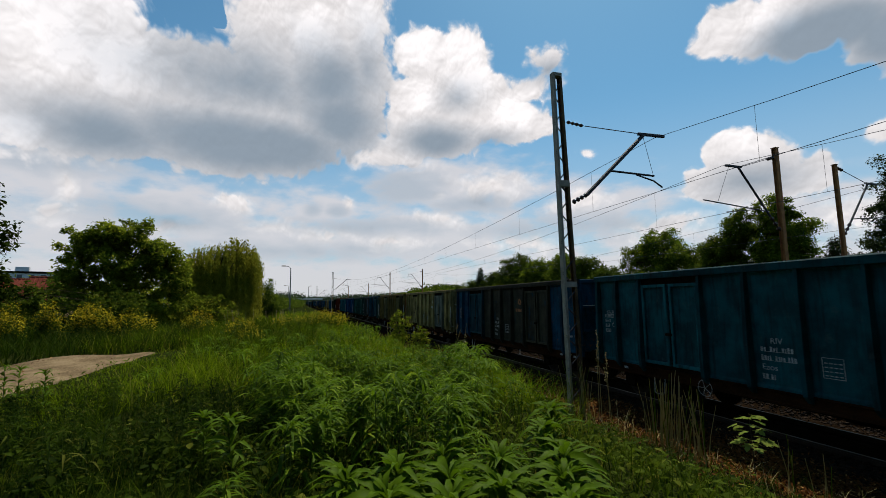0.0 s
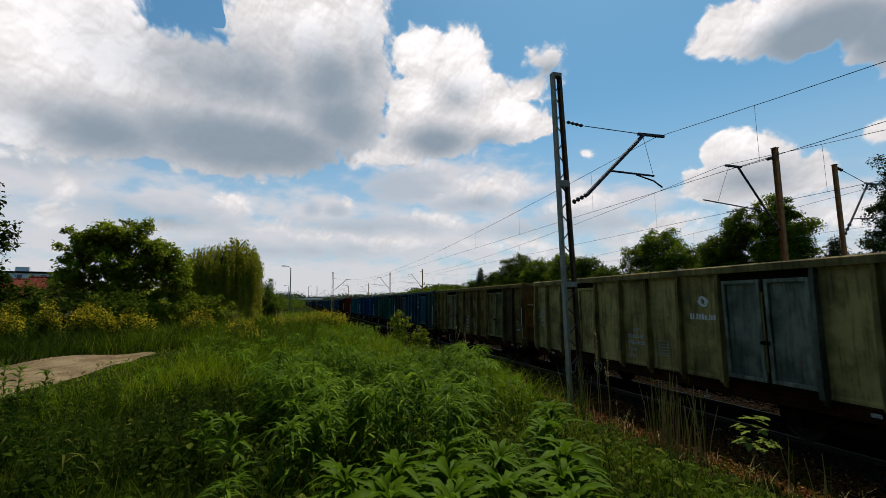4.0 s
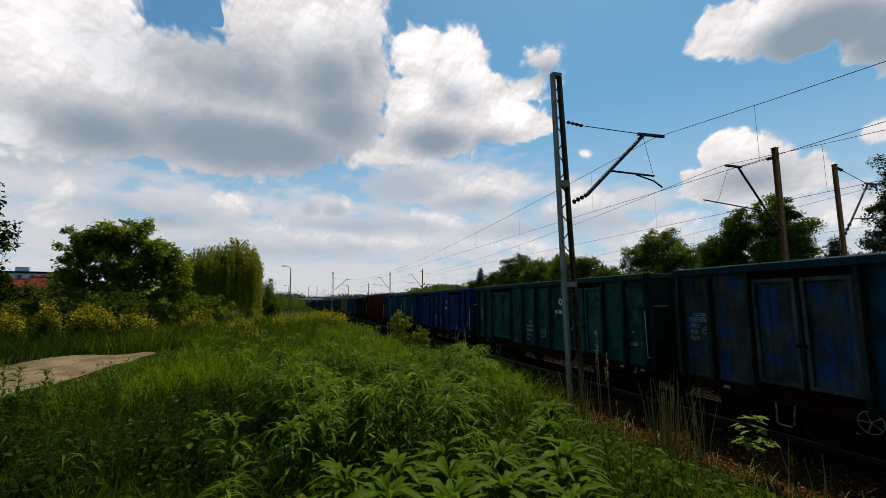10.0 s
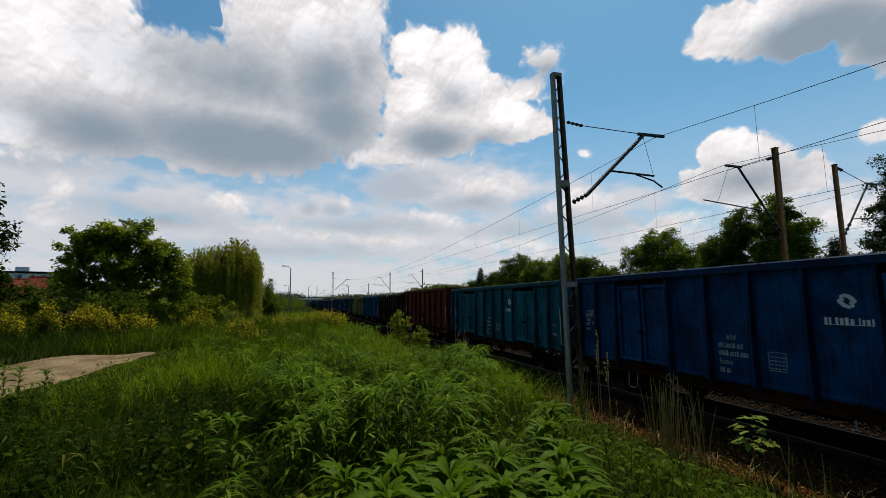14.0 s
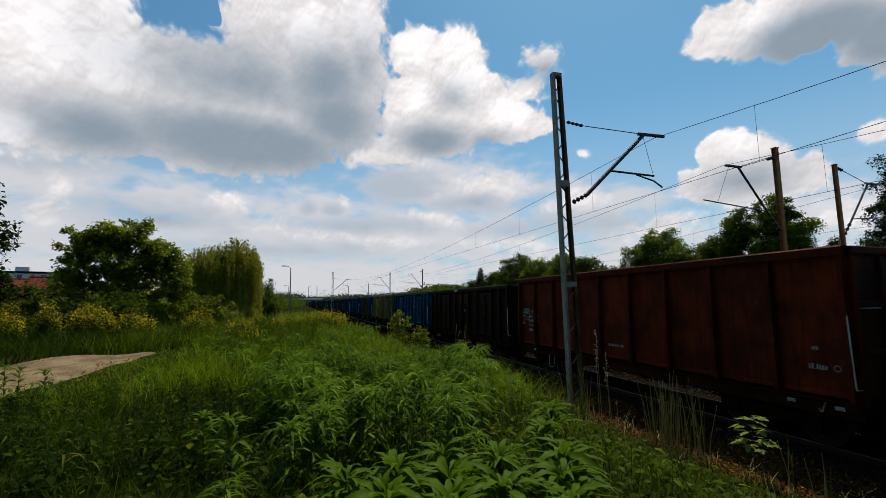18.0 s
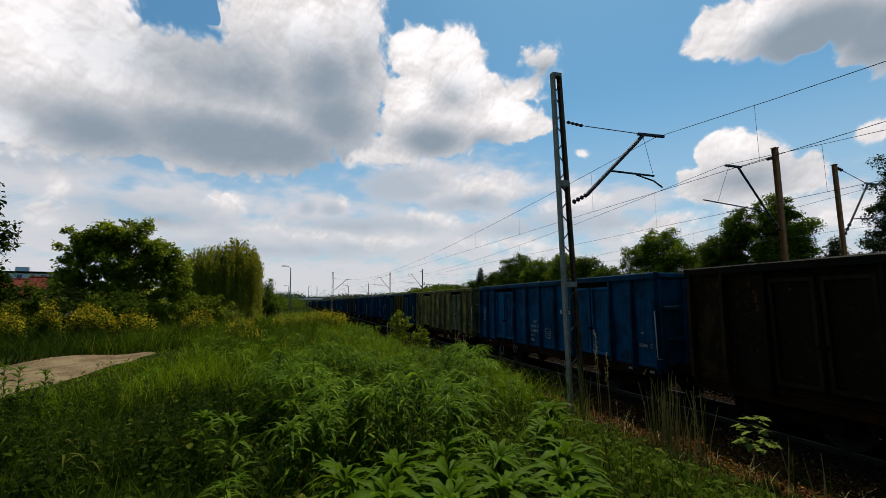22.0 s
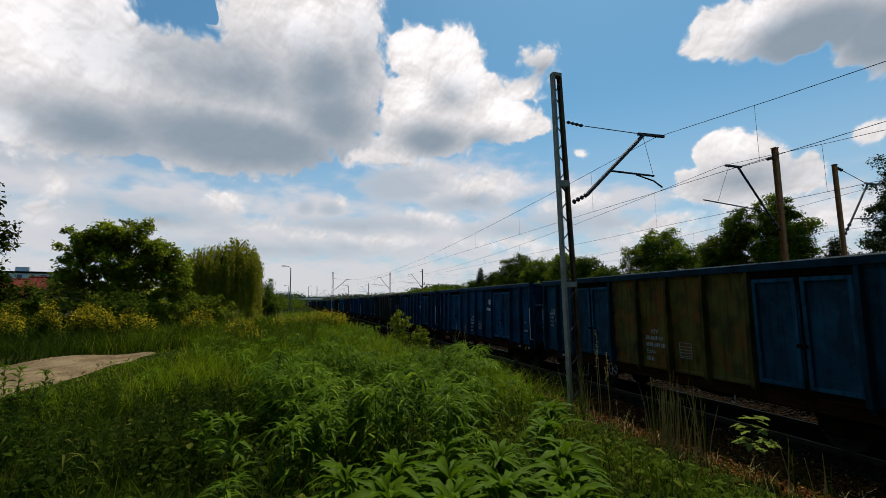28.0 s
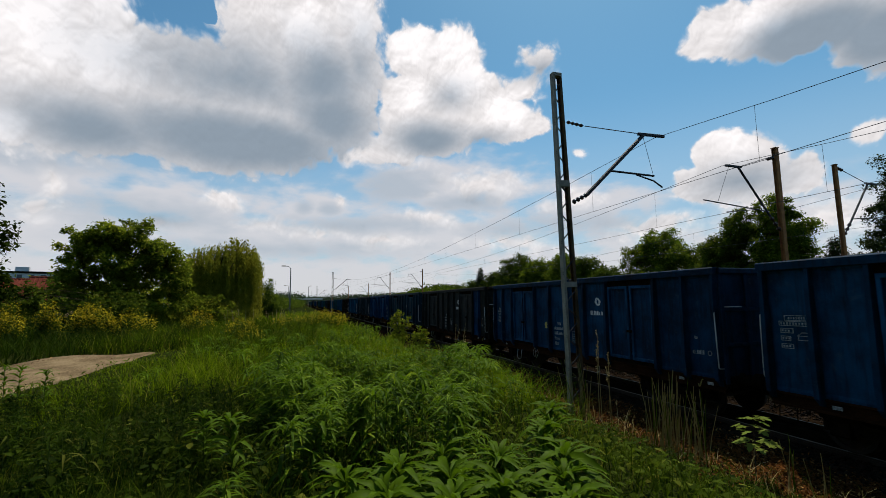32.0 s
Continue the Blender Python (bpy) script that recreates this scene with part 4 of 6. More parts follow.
def wagon(w):
    r = random.Random(100 + w)
    far = w > 20
    base, rust, doors, bays, mark = STYLES.get(w, None) or (r.choice([BLUE, SLATE, SOOT, NAVY, TEAL, OLIVE, (0.02, 0.06, 0.10)]), r.uniform(0.2, 0.5), r.random() < 0.8, {}, "")
    tone = ODD.get(w) or NAMES.get(base, "patched blue-green")
    extra = ", repainted bays" if bays else ""
    wg = thing("freight_wagon", f"{tone} steel open-top coal wagon{extra}, weathered", "freight wagon", "wagons of the coal train")
    # wagon space: x across, y from the right end wall to the left, z from the rails
    sx = -1.40
    cuts = CUTS if doors else EVEN
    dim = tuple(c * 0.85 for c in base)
    for k in range(len(cuts) - 1):
        width = cuts[k + 1] - cuts[k]
        col = bays.get(k, base)
        if doors and k in DOORS:
            part("door_recess", shared("gap", gap_mesh), wg, "", pose(sx, cuts[k] + 0.01, 0))
            for q in (0, 1):
                at = pose(sx, cuts[k] + 0.09 + q * 1.02, 0)
                d = part("door", shared("leaf", door_leaf_mesh), wg, "framed steel side door leaf", at)
                tinted(d, col, rust * r.uniform(0.8, 1.15), 0.15, r)
                second_coat(d, w, k)
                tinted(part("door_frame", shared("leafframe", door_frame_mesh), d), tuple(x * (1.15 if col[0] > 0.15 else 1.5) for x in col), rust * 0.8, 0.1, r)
                if not far:
                    h = part("handle", shared("handle", handle_mesh), d, "vertical locking bar", pose(0, 0.97 if q == 0 else -0.05, 0))
                    tinted(h, dim, rust)
            if not far:
                part("latch", shared("latch", latch_mesh), wg, "", pose(sx, cuts[k] + 1.12, 2.05))
        else:
            p = part("side_panel", shared(("panel", round(width, 2)), lambda: panel_mesh(width)), wg, "", pose(sx, cuts[k], 0))
            tinted(p, col, rust * r.uniform(0.8, 1.15), 0.16, r)
            second_coat(p, w, k)
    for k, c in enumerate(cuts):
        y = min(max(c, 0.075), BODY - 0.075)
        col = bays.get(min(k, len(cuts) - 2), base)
        # posts at 0.7 of the bay colour, so their shade is in the paint
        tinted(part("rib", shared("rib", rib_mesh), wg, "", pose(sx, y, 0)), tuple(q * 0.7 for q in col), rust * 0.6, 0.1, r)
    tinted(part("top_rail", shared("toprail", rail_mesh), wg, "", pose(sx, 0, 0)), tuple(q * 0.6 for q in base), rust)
    part("side_sill", shared("sill", sill_mesh), wg, "", pose(sx + 0.02, 0, 0))
    tinted(part("side_wall", shared("farwall", far_wall_mesh), wg), base, rust)
    # near end wall dimmed to 0.7: paint takes on the gap's shade
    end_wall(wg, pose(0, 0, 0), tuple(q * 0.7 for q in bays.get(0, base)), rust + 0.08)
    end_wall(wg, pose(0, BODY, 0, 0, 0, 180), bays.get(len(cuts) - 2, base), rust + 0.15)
    part("underframe", shared("frame", frame_mesh), wg)
    for y in (0.0, BODY):
        for x in (-0.875, 0.875):
            part("buffer", shared("buffer", buffer_mesh), wg, "", pose(x, y - 0.06 if y == 0 else y + 0.06, 1.04, 0, 0, 0 if y == 0 else 180))
    for y in (BODY / 2 - 4.5, BODY / 2 + 4.5):
        part("bogie", shared("bogie", bogie_mesh), wg, "", pose(0, y, 0))
        for q in (-0.9, 0.9):
            ax = part("wheelset", shared("wheelset", wheelset_mesh), wg, "", pose(0, y + q, 0.46))
            if -1 <= w <= 16:
                AXLES.append((ax, y + q))
    if w == 8:
        # this one has higher sides than its neighbours
        for c in wg.children:
            if c.name.split(".")[0] in ("side_panel", "rib", "top_rail", "end_wall", "side_wall"):
                c.scale.z = 1.055
    if far:
        return wg
    part("coupling", shared("hook", hook_mesh), wg)
    part("coupling", shared("hook", hook_mesh), wg, "", pose(0, BODY, 0, 0, 0, 180))
    part("handrail", shared("grab", handrail_mesh), wg, "thin white grab rail", pose(sx, 0.0, 0))
    if r.random() < 0.5 or w in (2, 3, 6, 13, 14):
        part("handrail", shared("grab", handrail_mesh), wg, "thin white grab rail", Matrix.Translation((sx, BODY, 0)) @ Matrix.Diagonal((1, -1, 1, 1)))
    for y in (0.15, BODY - 0.5):
        part("step", shared("step", step_mesh), wg, "", pose(sx + 0.04, y, 0))
    if w in (0, 2, 6, 10, 12, 14, 16, 4):
        part("brake_handwheel", shared("hw", handwheel_mesh), wg, "thin worn grey spoked wheel", pose(sx - 0.03, 8.9, 0.80))
    ms = sx + 0.024
    kind = r.randrange(3)
    if mark in ("w", "o"):
        mm = ORANGE if mark == "o" else WHITE
        em = shared("emb" + mark, lambda: emblem_mesh(mm))
        part("emblem", em, wg, "painted curved half lozenge", Matrix.LocRotScale((ms, 4.65, 2.96), None, (1, 0.64, 0.80)))
        part("emblem", em, wg, "painted curved half lozenge", Matrix.LocRotScale((ms, 4.63, 2.945), Euler((math.pi, 0, 0)), (1, 0.64, 0.80)))
        writing(wg, ms, 5.05, 2.50, 1, 0.80, 0.15, 0.2, mm, 5)
    if mark == "p":
        for y, bars in ((8.10, 2), (7.78, 3), (7.18, 3), (6.74, 1), (6.40, 3), (6.02, 2)):
            part("marking", shared(("bold", bars), lambda: bold_bars_mesh(bars)), wg, "worn orange painted bars", pose(ms, y, 2.88))
        writing(wg, sx - 0.135, 7.68, 3.64, 1, 0.62, 0.13, 0.2, WHITE, 3)
        writing(wg, ms, 6.9, 2.40, 1, 0.89, 0.11, 0.2, STENCIL, 5)
        writing(wg, ms, 6.58, 1.62, 1, 0.32, 0.12, 0.2, STENCIL, 7)
        writing(wg, ms, 9.03, 1.28, 1, 0.28, 0.13, 0.2, STENCIL, 11)
        return wg
    mu = 7.42 if doors else 12.22
    low = 0.0 if doors else 0.42
    lettering(wg, ms, mu - 0.22, 2.04 + low, "RIV", 0.13)
    writing(wg, ms, mu, 1.86 + low, 2, 0.78, 0.12, 0.19, STENCIL, 20 + kind)
    lettering(wg, ms, mu, 1.47 + low, "Eaos", 0.13)
    writing(wg, ms, mu, 1.27 + low, 1, 0.34, 0.12, 0.2, STENCIL, 33)
    part("marking", shared("table", table_mark_mesh), wg, "worn painted table of boxes", pose(ms, 12.65 if doors else 12.84, 2.55))
    if doors:
        part("marking", shared("boxed", lambda: frame_mark_mesh(0.38, 0.40, STENCIL)), wg, "", pose(ms, 6.22, 1.46))
    else:
        writing(wg, ms, 6.95, 1.52, 1, 1.0, 0.08, 0.2, STENCIL, 61)
    part("end_grab", shared("endgrab", lambda: Geo().tube([(-1.28, 0.0, 2.82), (-1.28, -0.12, 2.82), (-0.80, -0.12, 2.82), (-0.80, 0.0, 2.82)], 0.0105, 6).mesh("end_grab", WHITE, True)), wg, "thin white grab rail")
    part("rope_hook", shared("ropehook", lambda: Geo().tube([(0, 0, 1.0), (-0.05, 0, 0.93), (-0.05, 0.03, 0.84), (-0.03, 0.08, 0.82), (-0.03, 0.10, 0.88)], 0.018, 6).mesh("rope_hook", YELLOW)), wg, "faded yellow hook", pose(sx, 0.62, 0))
    writing(wg, ms, 0.78, 2.0, 1, 0.10, 0.07, 0.14, STENCIL, 40 + kind)
    writing(wg, ms, 0.86, 1.62, 1, 0.22, 0.11, 0.14, STENCIL, 50 + kind)
    part("marking", shared("ring", ring_mark_mesh), wg, "small painted ring mark", pose(ms, 0.36, 1.67))
    plate = shared("sillplate", lambda: Geo().box(-0.008, 0.0, 0.0, 0.16, -0.035, 0.035, 0.003).mesh("sill_plate", STENCIL))
    for y in (0.28, 1.15, 11.6):
        part("sill_plate", plate, wg, "small pale plate", pose(sx - 0.035, y, 0.94))
    loop = shared("stirrup", lambda: Geo().tube([(0.0, 0.0, 0.80), (-0.04, 0.02, 0.42), (-0.04, 0.08, 0.38), (-0.04, 0.30, 0.38), (-0.04, 0.36, 0.42), (0.0, 0.38, 0.80)], 0.014, 6).mesh("stirrup", STENCIL, True))
    part("stirrup", loop, wg, "bent steel stirrup with worn paint", pose(sx, 10.2, 0))
    pull = shared("pull", lambda: Geo().tube([(0, 0, 0.78), (0, 0, 0.62), (0, 0.07, 0.58)], 0.014, 6).tube([(0, -0.05, 0.60), (0, 0.09, 0.60)], 0.011, 6).mesh("release_lever", STENCIL))
    part("release_lever", pull, wg, "small worn release lever", pose(sx, 4.7, 0))
    if w == 14:
        part("placard", Geo().box(-0.012, 0, -0.12, 0.12, -0.12, 0.12).mesh("placard", YELLOW), wg, "small yellow square plate", pose(ms, 8.0, 2.0))
    return wg


AXLES, WAGONS = [], []
for w in range(-1, 46):
    WAGONS.append((w, wagon(w)))

# ---------------------------------------------------------------- overhead line


def insulator(g, a, b, n=4, r=0.06):
    """A string of porcelain sheds between two points."""
    a, b = Vector(a), Vector(b)
    pts, rs = [a], [0.02]
    for k in range(n):
        for s, q in ((0.1, 0.028), (0.35, r), (0.6, r * 0.9), (0.75, 0.028)):
            pts.append(a.lerp(b, (k + s) / n))
            rs.append(q)
    pts.append(b)
    rs.append(0.02)
    return g.tube(pts, rs, 10)


def lattice_mast():
    m = thing("catenary_mast", "grey lattice steel mast with dark cantilever arm", "catenary mast", "masts of the overhead line")
    z0, z1 = -0.80, 9.62
    for x, tag in ((-0.13, "pale galvanised channel"), (0.36, "dark brown weathered channel")):
        s = 1 if x > 0 else -1
        g = Geo()
        top = x * 0.62 + 0.04
        o = [(0.0, -0.09), (0.0, 0.09), (-s * 0.075, 0.09), (-s * 0.075, 0.075), (-s * 0.012, 0.075), (-s * 0.012, -0.075), (-s * 0.075, -0.075), (-s * 0.075, -0.09)]
        v = [(x + p, q, z0) for p, q in o] + [(top + p, q, z1) for p, q in o]
        n = len(o)
        g.add(v, [(i, (i + 1) % n, n + (i + 1) % n, n + i) for i in range(n)] + [tuple(range(n)), tuple(range(n, 2 * n))])
        part("post", g.mesh("post", STEEL if x < 0 else MASTBROWN), m, tag)
    def across(z):
        k = (z - z0) / (z1 - z0)
        return -0.13 + k * 0.089, 0.36 - k * 0.097
    z, flip = -0.3, 1
    while z < 9.2:
        a, b = across(z), across(z + 0.42)
        p, q = ((a[0], z), (b[1], z + 0.42)) if flip > 0 else ((a[1], z), (b[0], z + 0.42))
        part("brace", Geo().tube([(p[0], -0.05, p[1]), (q[0], -0.05, q[1])], 0.02, 6).mesh("brace", DARKSTEEL), m)
        z, flip = z + 0.46, -flip
    for zc, h in ((6.08, 0.2), (3.03, 0.16), (9.56, 0.12)):
        a = across(zc)
        part("batten_plate", Geo().box(a[0], a[1], -0.10, 0.10, zc - h / 2, zc + h / 2, 0.01).mesh("batten_plate", STEEL), m)
    g = Geo().box(-0.3, 0.5, -0.35, 0.35, -1.2, -0.74, 0.05)
    part("footing", g.mesh("footing", CONCRETE), m)
    arm = part("cantilever", Geo().tube([(0.95, 0, 5.78), (3.36, 0, 7.93)], 0.062, 10).box(3.12, 4.18, -0.045, 0.045, 7.88, 7.97, 0.012).mesh("cantilever", DARKSTEEL), m)
    g = Geo()
    insulator(g, (0.42, 0, 5.52), (0.98, 0, 5.80), 4, 0.075)
    insulator(g, (0.40, 0, 8.07), (1.0, 0, 8.0), 4, 0.06)
    part("insulator", g.mesh("insulator", PORCELAIN, True), m)
    part("tie_rod", Geo().tube([(1.06, 0, 8.0), (3.3, 0, 7.93)], 0.014, 6).mesh("tie_rod", DARKSTEEL), m)
    part("registration_arm", Geo().tube([(1.92, 0, 6.60), (3.62, 0, 6.53)], 0.034, 8).tube([(2.9, 0, 6.53), (3.6, 0.0, 6.36), (3.93, 0, 6.16)], 0.026, 8).tube([(3.3, 0, 7.88), (3.6, 0, 6.55)], 0.007, 5).mesh("registration_arm", DARKSTEEL), m)
    return m


def beam_mast(flip, tall=8.6, half=0.085):
    """A single rolled-steel mast; flip: its arm reaches to -x or +x."""
    m = thing("catenary_mast", "rust-brown single beam mast with cantilever arm", "catenary mast", "masts of the overhead line")
    g = Geo().extrude([(s * half, t * half) for s, t in ((-1, -1), (1, -1), (1, -0.85), (0.1, -0.85), (0.1, 0.85), (1, 0.85), (1, 1), (-1, 1), (-1, 0.85), (-0.1, 0.85), (-0.1, -0.85), (-1, -0.85))], "z", -0.8, tall)
    g.box(-half - 0.02, half + 0.02, -half - 0.02, half + 0.02, tall, tall + 0.03)
    part("post", g.mesh("post", RUSTMAST), m)
    s = flip
    part("cantilever", Geo().tube([(s * 0.6, 0, 5.75), (s * 2.1, 0, 7.62)], 0.04, 10).box(min(s * 1.95, s * 2.75), max(s * 1.95, s * 2.75), -0.04, 0.04, 7.6, 7.68, 0.01).mesh("cantilever", DARKSTEEL), m)
    g = Geo()
    insulator(g, (s * 0.12, 0, 5.2), (s * 0.62, 0, 5.78), 3, 0.075)
    insulator(g, (s * 0.12, 0, 8.2), (s * 0.5, 0, 8.1), 3, 0.07)
    part("insulator", g.mesh("insulator", PORCELAIN, True), m)
    part("tie_rod", Geo().tube([(s * 0.5, 0, 8.1), (s * 2.0, 0, 7.64)], 0.014, 6).mesh("tie_rod", DARKSTEEL), m)
    part("registration_arm", Geo().tube([(s * 0.7, 0, 5.95), (s * 4.0, 0, 6.2)], 0.024, 8).tube([(s * 1.3, 0, 6.0), (s * 2.9, 0, 5.8)], 0.018, 8).tube([(s * 2.6, 0, 7.6), (s * 3.3, 0, 6.15)], 0.007, 5).mesh("registration_arm", DARKSTEEL), m)
    part("footing", Geo().box(-0.35, 0.35, -0.35, 0.35, -1.1, -0.25, 0.05).mesh("footing", CONCRETE), m)
    return m


mast = lattice_mast()
mast.matrix_basis = pose(7.57, 11.31, 0, 0, -1.3, 0)
for y in (106, 200, 296):
    copy_thing(mast, pose(7.32, y, 0))
mast = beam_mast(-1)
mast.matrix_basis = pose(18.2, 12.3, 0, 0, 0.4, 0)
for x, y in ((18.0, 91), (18.0, 172), (18.0, 255), (22.0, 80), (22.0, 148)):
    copy_thing(mast, pose(x, y, 0))
mast = beam_mast(1, 8.3, 0.07)
mast.matrix_basis = pose(22.1, 12.5, 0, 0, 0.2, 0)


def wire_run(x, ys, z_top, sag, z_contact, label):
    """Messenger wire, contact wire and droppers over one track; ys are its supports."""
    t = thing("overhead_wire", label, "overhead wire", "overhead wires")
    pts = []
    for a, b, s in zip(ys[:-1], ys[1:], sag):
        for k in range(16):
            q = k / 16
            pts.append((x, a + (b - a) * q, z_top - s * 4 * q * (1 - q)))
    pts.append((x, ys[-1], z_top))
    part("messenger_wire", Geo().tube(pts, 0.009, 5).mesh("messenger_wire", COPPER), t)
    part("contact_wire", Geo().tube([(x, y, z_contact) for y in ys], 0.008, 5).mesh("contact_wire", COPPER), t)
    for a, b, s in zip(ys[:-1], ys[1:], sag):
        n = int((b - a - 6.8) / 6.2)
        for k in range(n + 1):
            y = a + 3.4 + (b - a - 6.8) * k / n
            q = (y - a) / (b - a)
            if -8 < y < 110:
                part("dropper", Geo().tube([(x, y, z_contact), (x, y, z_top - s * 4 * q * (1 - q))], 0.005, 4).mesh("dropper", COPPER), t)


wire_run(11.2, [-52, 11.34, 106, 200, 296, 400, 500], 7.94, [1.8, 1.5, 1.4, 1.4, 1.4, 1.4], 6.1, "dark overhead wires with droppers above the train")
wire_run(15.3, [-45, 12.3, 91, 172, 255, 340], 7.62, [1.5, 1.55, 1.5, 1.5, 1.5], 5.78, "dark overhead wires above the second track")
wire_run(25.1, [-45, 12.5, 80, 148], 7.62, [1.4, 1.4, 1.4], 5.8, "dark overhead wires above the far siding")

# ---------------------------------------------------------------- grass and weeds


def path_at(y):
    return np.interp(y, PATH_Y, PATH_X)


def on_path(x, y):
    return (np.abs(x - path_at(y)) < PATH_W * (0.97 + 0.05 * np.sin(y * 2.1))) & (y < path_end(x))


def spread(n, r0, r1, a0, a1, power=1.0):
    """Places round the camera, thinning out with distance."""
    u = rng.random(n)
    r = np.exp(np.log(r0) + u * (np.log(r1) - np.log(r0))) if power == 1.0 else np.sqrt(r0 ** 2 + u * (r1 ** 2 - r0 ** 2))
    a = np.radians(rng.uniform(a0, a1, n))
    return r * np.sin(a), r * np.cos(a), r


def meadow(name, label, n, r0, r1, a0, a1, h0, h1, w, mat, keep, power=1.0):
    x, y, r = spread(n, r0, r1, a0, a1, power)
    ok = keep(x, y) & (rng.random(n) < 0.55 + 0.6 * (np.sin(x * 1.3 + 0.8 * np.sin(y * 0.9)) * np.sin(y * 1.1 + x * 0.3) > -0.1))
    x, y, r = x[ok], y[ok], r[ok]
    n = len(x)
    tuft = 0.75 + 0.5 * np.sin(x * 2.3 + np.sin(y * 1.9)) * np.sin(y * 1.7 + 1.3 * np.sin(x * 1.1))
    beside = (y < path_end(x) + 0.1) & (y < 19.5)
    near = np.where(beside, np.clip((np.abs(x - path_at(y)) - 2.1) / 3.0, 0.24, 1), 1.0)
    h = rng.uniform(h0, h1, n) * (0.75 + 0.4 * tuft) * np.where(x > path_at(y), near, 0.6 + 0.4 * near)
    width = w * (1 + 0.11 * r) * rng.uniform(0.7, 1.3, n)
    rot = turned(rng.uniform(0, 2 * np.pi, n), rng.normal(-0.12, 0.25, n), rng.normal(0, 0.2, n))
    v, f = strew(BLADE_V, BLADE_F, np.stack([x, y, ground_z(x, y) - 0.03], -1), rot, np.stack([width, h, h], -1))
    tagged(new(name, fast_mesh(name, v, f, mat, True)), label, "grass", "", "stuff")


def bank(x, y):
    return (x < 7.4 + 0.3 * np.sin(y * 1.3)) & ~on_path(x, y) & (x > path_at(y))


def beyond(x, y):
    return (x < path_at(y)) & ~on_path(x, y) & (x > -60)


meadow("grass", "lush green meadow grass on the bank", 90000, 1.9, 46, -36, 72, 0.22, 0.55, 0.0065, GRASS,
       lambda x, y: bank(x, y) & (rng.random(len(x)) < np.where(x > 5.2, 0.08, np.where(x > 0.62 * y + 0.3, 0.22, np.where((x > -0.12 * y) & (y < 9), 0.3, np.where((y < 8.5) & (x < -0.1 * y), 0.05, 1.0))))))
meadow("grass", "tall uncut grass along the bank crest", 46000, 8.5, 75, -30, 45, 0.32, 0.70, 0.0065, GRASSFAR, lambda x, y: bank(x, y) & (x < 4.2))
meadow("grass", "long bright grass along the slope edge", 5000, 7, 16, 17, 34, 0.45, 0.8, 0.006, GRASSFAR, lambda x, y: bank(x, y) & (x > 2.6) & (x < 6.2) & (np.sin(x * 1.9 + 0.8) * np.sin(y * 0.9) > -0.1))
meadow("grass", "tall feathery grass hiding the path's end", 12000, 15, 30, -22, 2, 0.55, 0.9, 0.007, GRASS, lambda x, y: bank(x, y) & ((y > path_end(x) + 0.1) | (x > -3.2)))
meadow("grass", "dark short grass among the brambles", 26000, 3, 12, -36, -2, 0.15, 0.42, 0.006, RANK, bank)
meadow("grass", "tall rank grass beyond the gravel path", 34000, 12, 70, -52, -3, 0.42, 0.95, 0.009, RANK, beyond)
meadow("grass", "low weeds and grass between the tracks", 22000, 14, 60, 12, 72, 0.3, 0.9, 0.012, GRASS, lambda x, y: (x > 18.4) & (x < 40))
# added weeds past the train; their near-black leaves supply the under-wagon shade
meadow("weeds", "near-black weeds added between the railway tracks for shade", 34000, 13.3, 60, 8, 80, 0.5, 0.95, 0.015, DARKWEED, lambda x, y: (x > 13.4) & (x < 18.2))
meadow("grass", "low green grass among the brown stones", 7000, 4, 18, 20, 80, 0.08, 0.26, 0.006, GRASS, lambda x, y: (x > 6.0) & (x < 8.4 + 0.4 * np.sin(2.1 * y)) & (np.sin(x * 3.1 + y) * np.sin(y * 2.3) > -0.25))
meadow("dry_grass", "thin dry grass at the ballast edge", 1800, 6, 16, 20, 66, 0.25, 0.6, 0.005, STRAW, lambda x, y: (x > 6.0) & (x < 8.1) & (y > 3))
meadow("grass", "short grass around and behind the viewpoint", 12000, 0.8, 22, 72, 324, 0.15, 0.35, 0.010, GRASS, lambda x, y: bank(x, y) | beyond(x, y), 2.0)


def stalk_plant(h, whorls, leaf, r):
    """One leafy stem as arrays: where its leaves sit, how they turn and how long they are."""
    pos, yaw, pit, sc = [], [], [], []
    lean = np.array([r.normal(0, 0.10), r.normal(0, 0.10)])
    for k in range(whorls):
        q = (k + 0.6) / whorls
        for j in range(4 if q > 0.4 else 3):
            pos.append((lean[0] * q * h, lean[1] * q * h, h * (0.15 + 0.85 * q)))
            yaw.append(k * 2.4 + j * 2 * np.pi / 4 + r.normal(0, 0.25))
            pit.append(r.normal(0.0 + 0.30 * q, 0.2))
            sc.append(leaf * (0.75 + 0.5 * np.sin(np.pi * min(q * 0.9 + 0.15, 1.0))) * r.uniform(0.8, 1.2))
    for j in range(11):
        pos.append((lean[0] * h, lean[1] * h, h * (1.0 + 0.015 * (j % 3))))
        yaw.append(j * 0.571 + r.normal(0, 0.12))
        pit.append(r.normal(-0.12 + 0.30 * (j % 3), 0.15))
        sc.append(leaf * r.uniform(0.9, 1.15) * (1.05 - 0.2 * (j % 3)))
    return np.array(pos), np.array(yaw), np.array(pit), np.array(sc), lean


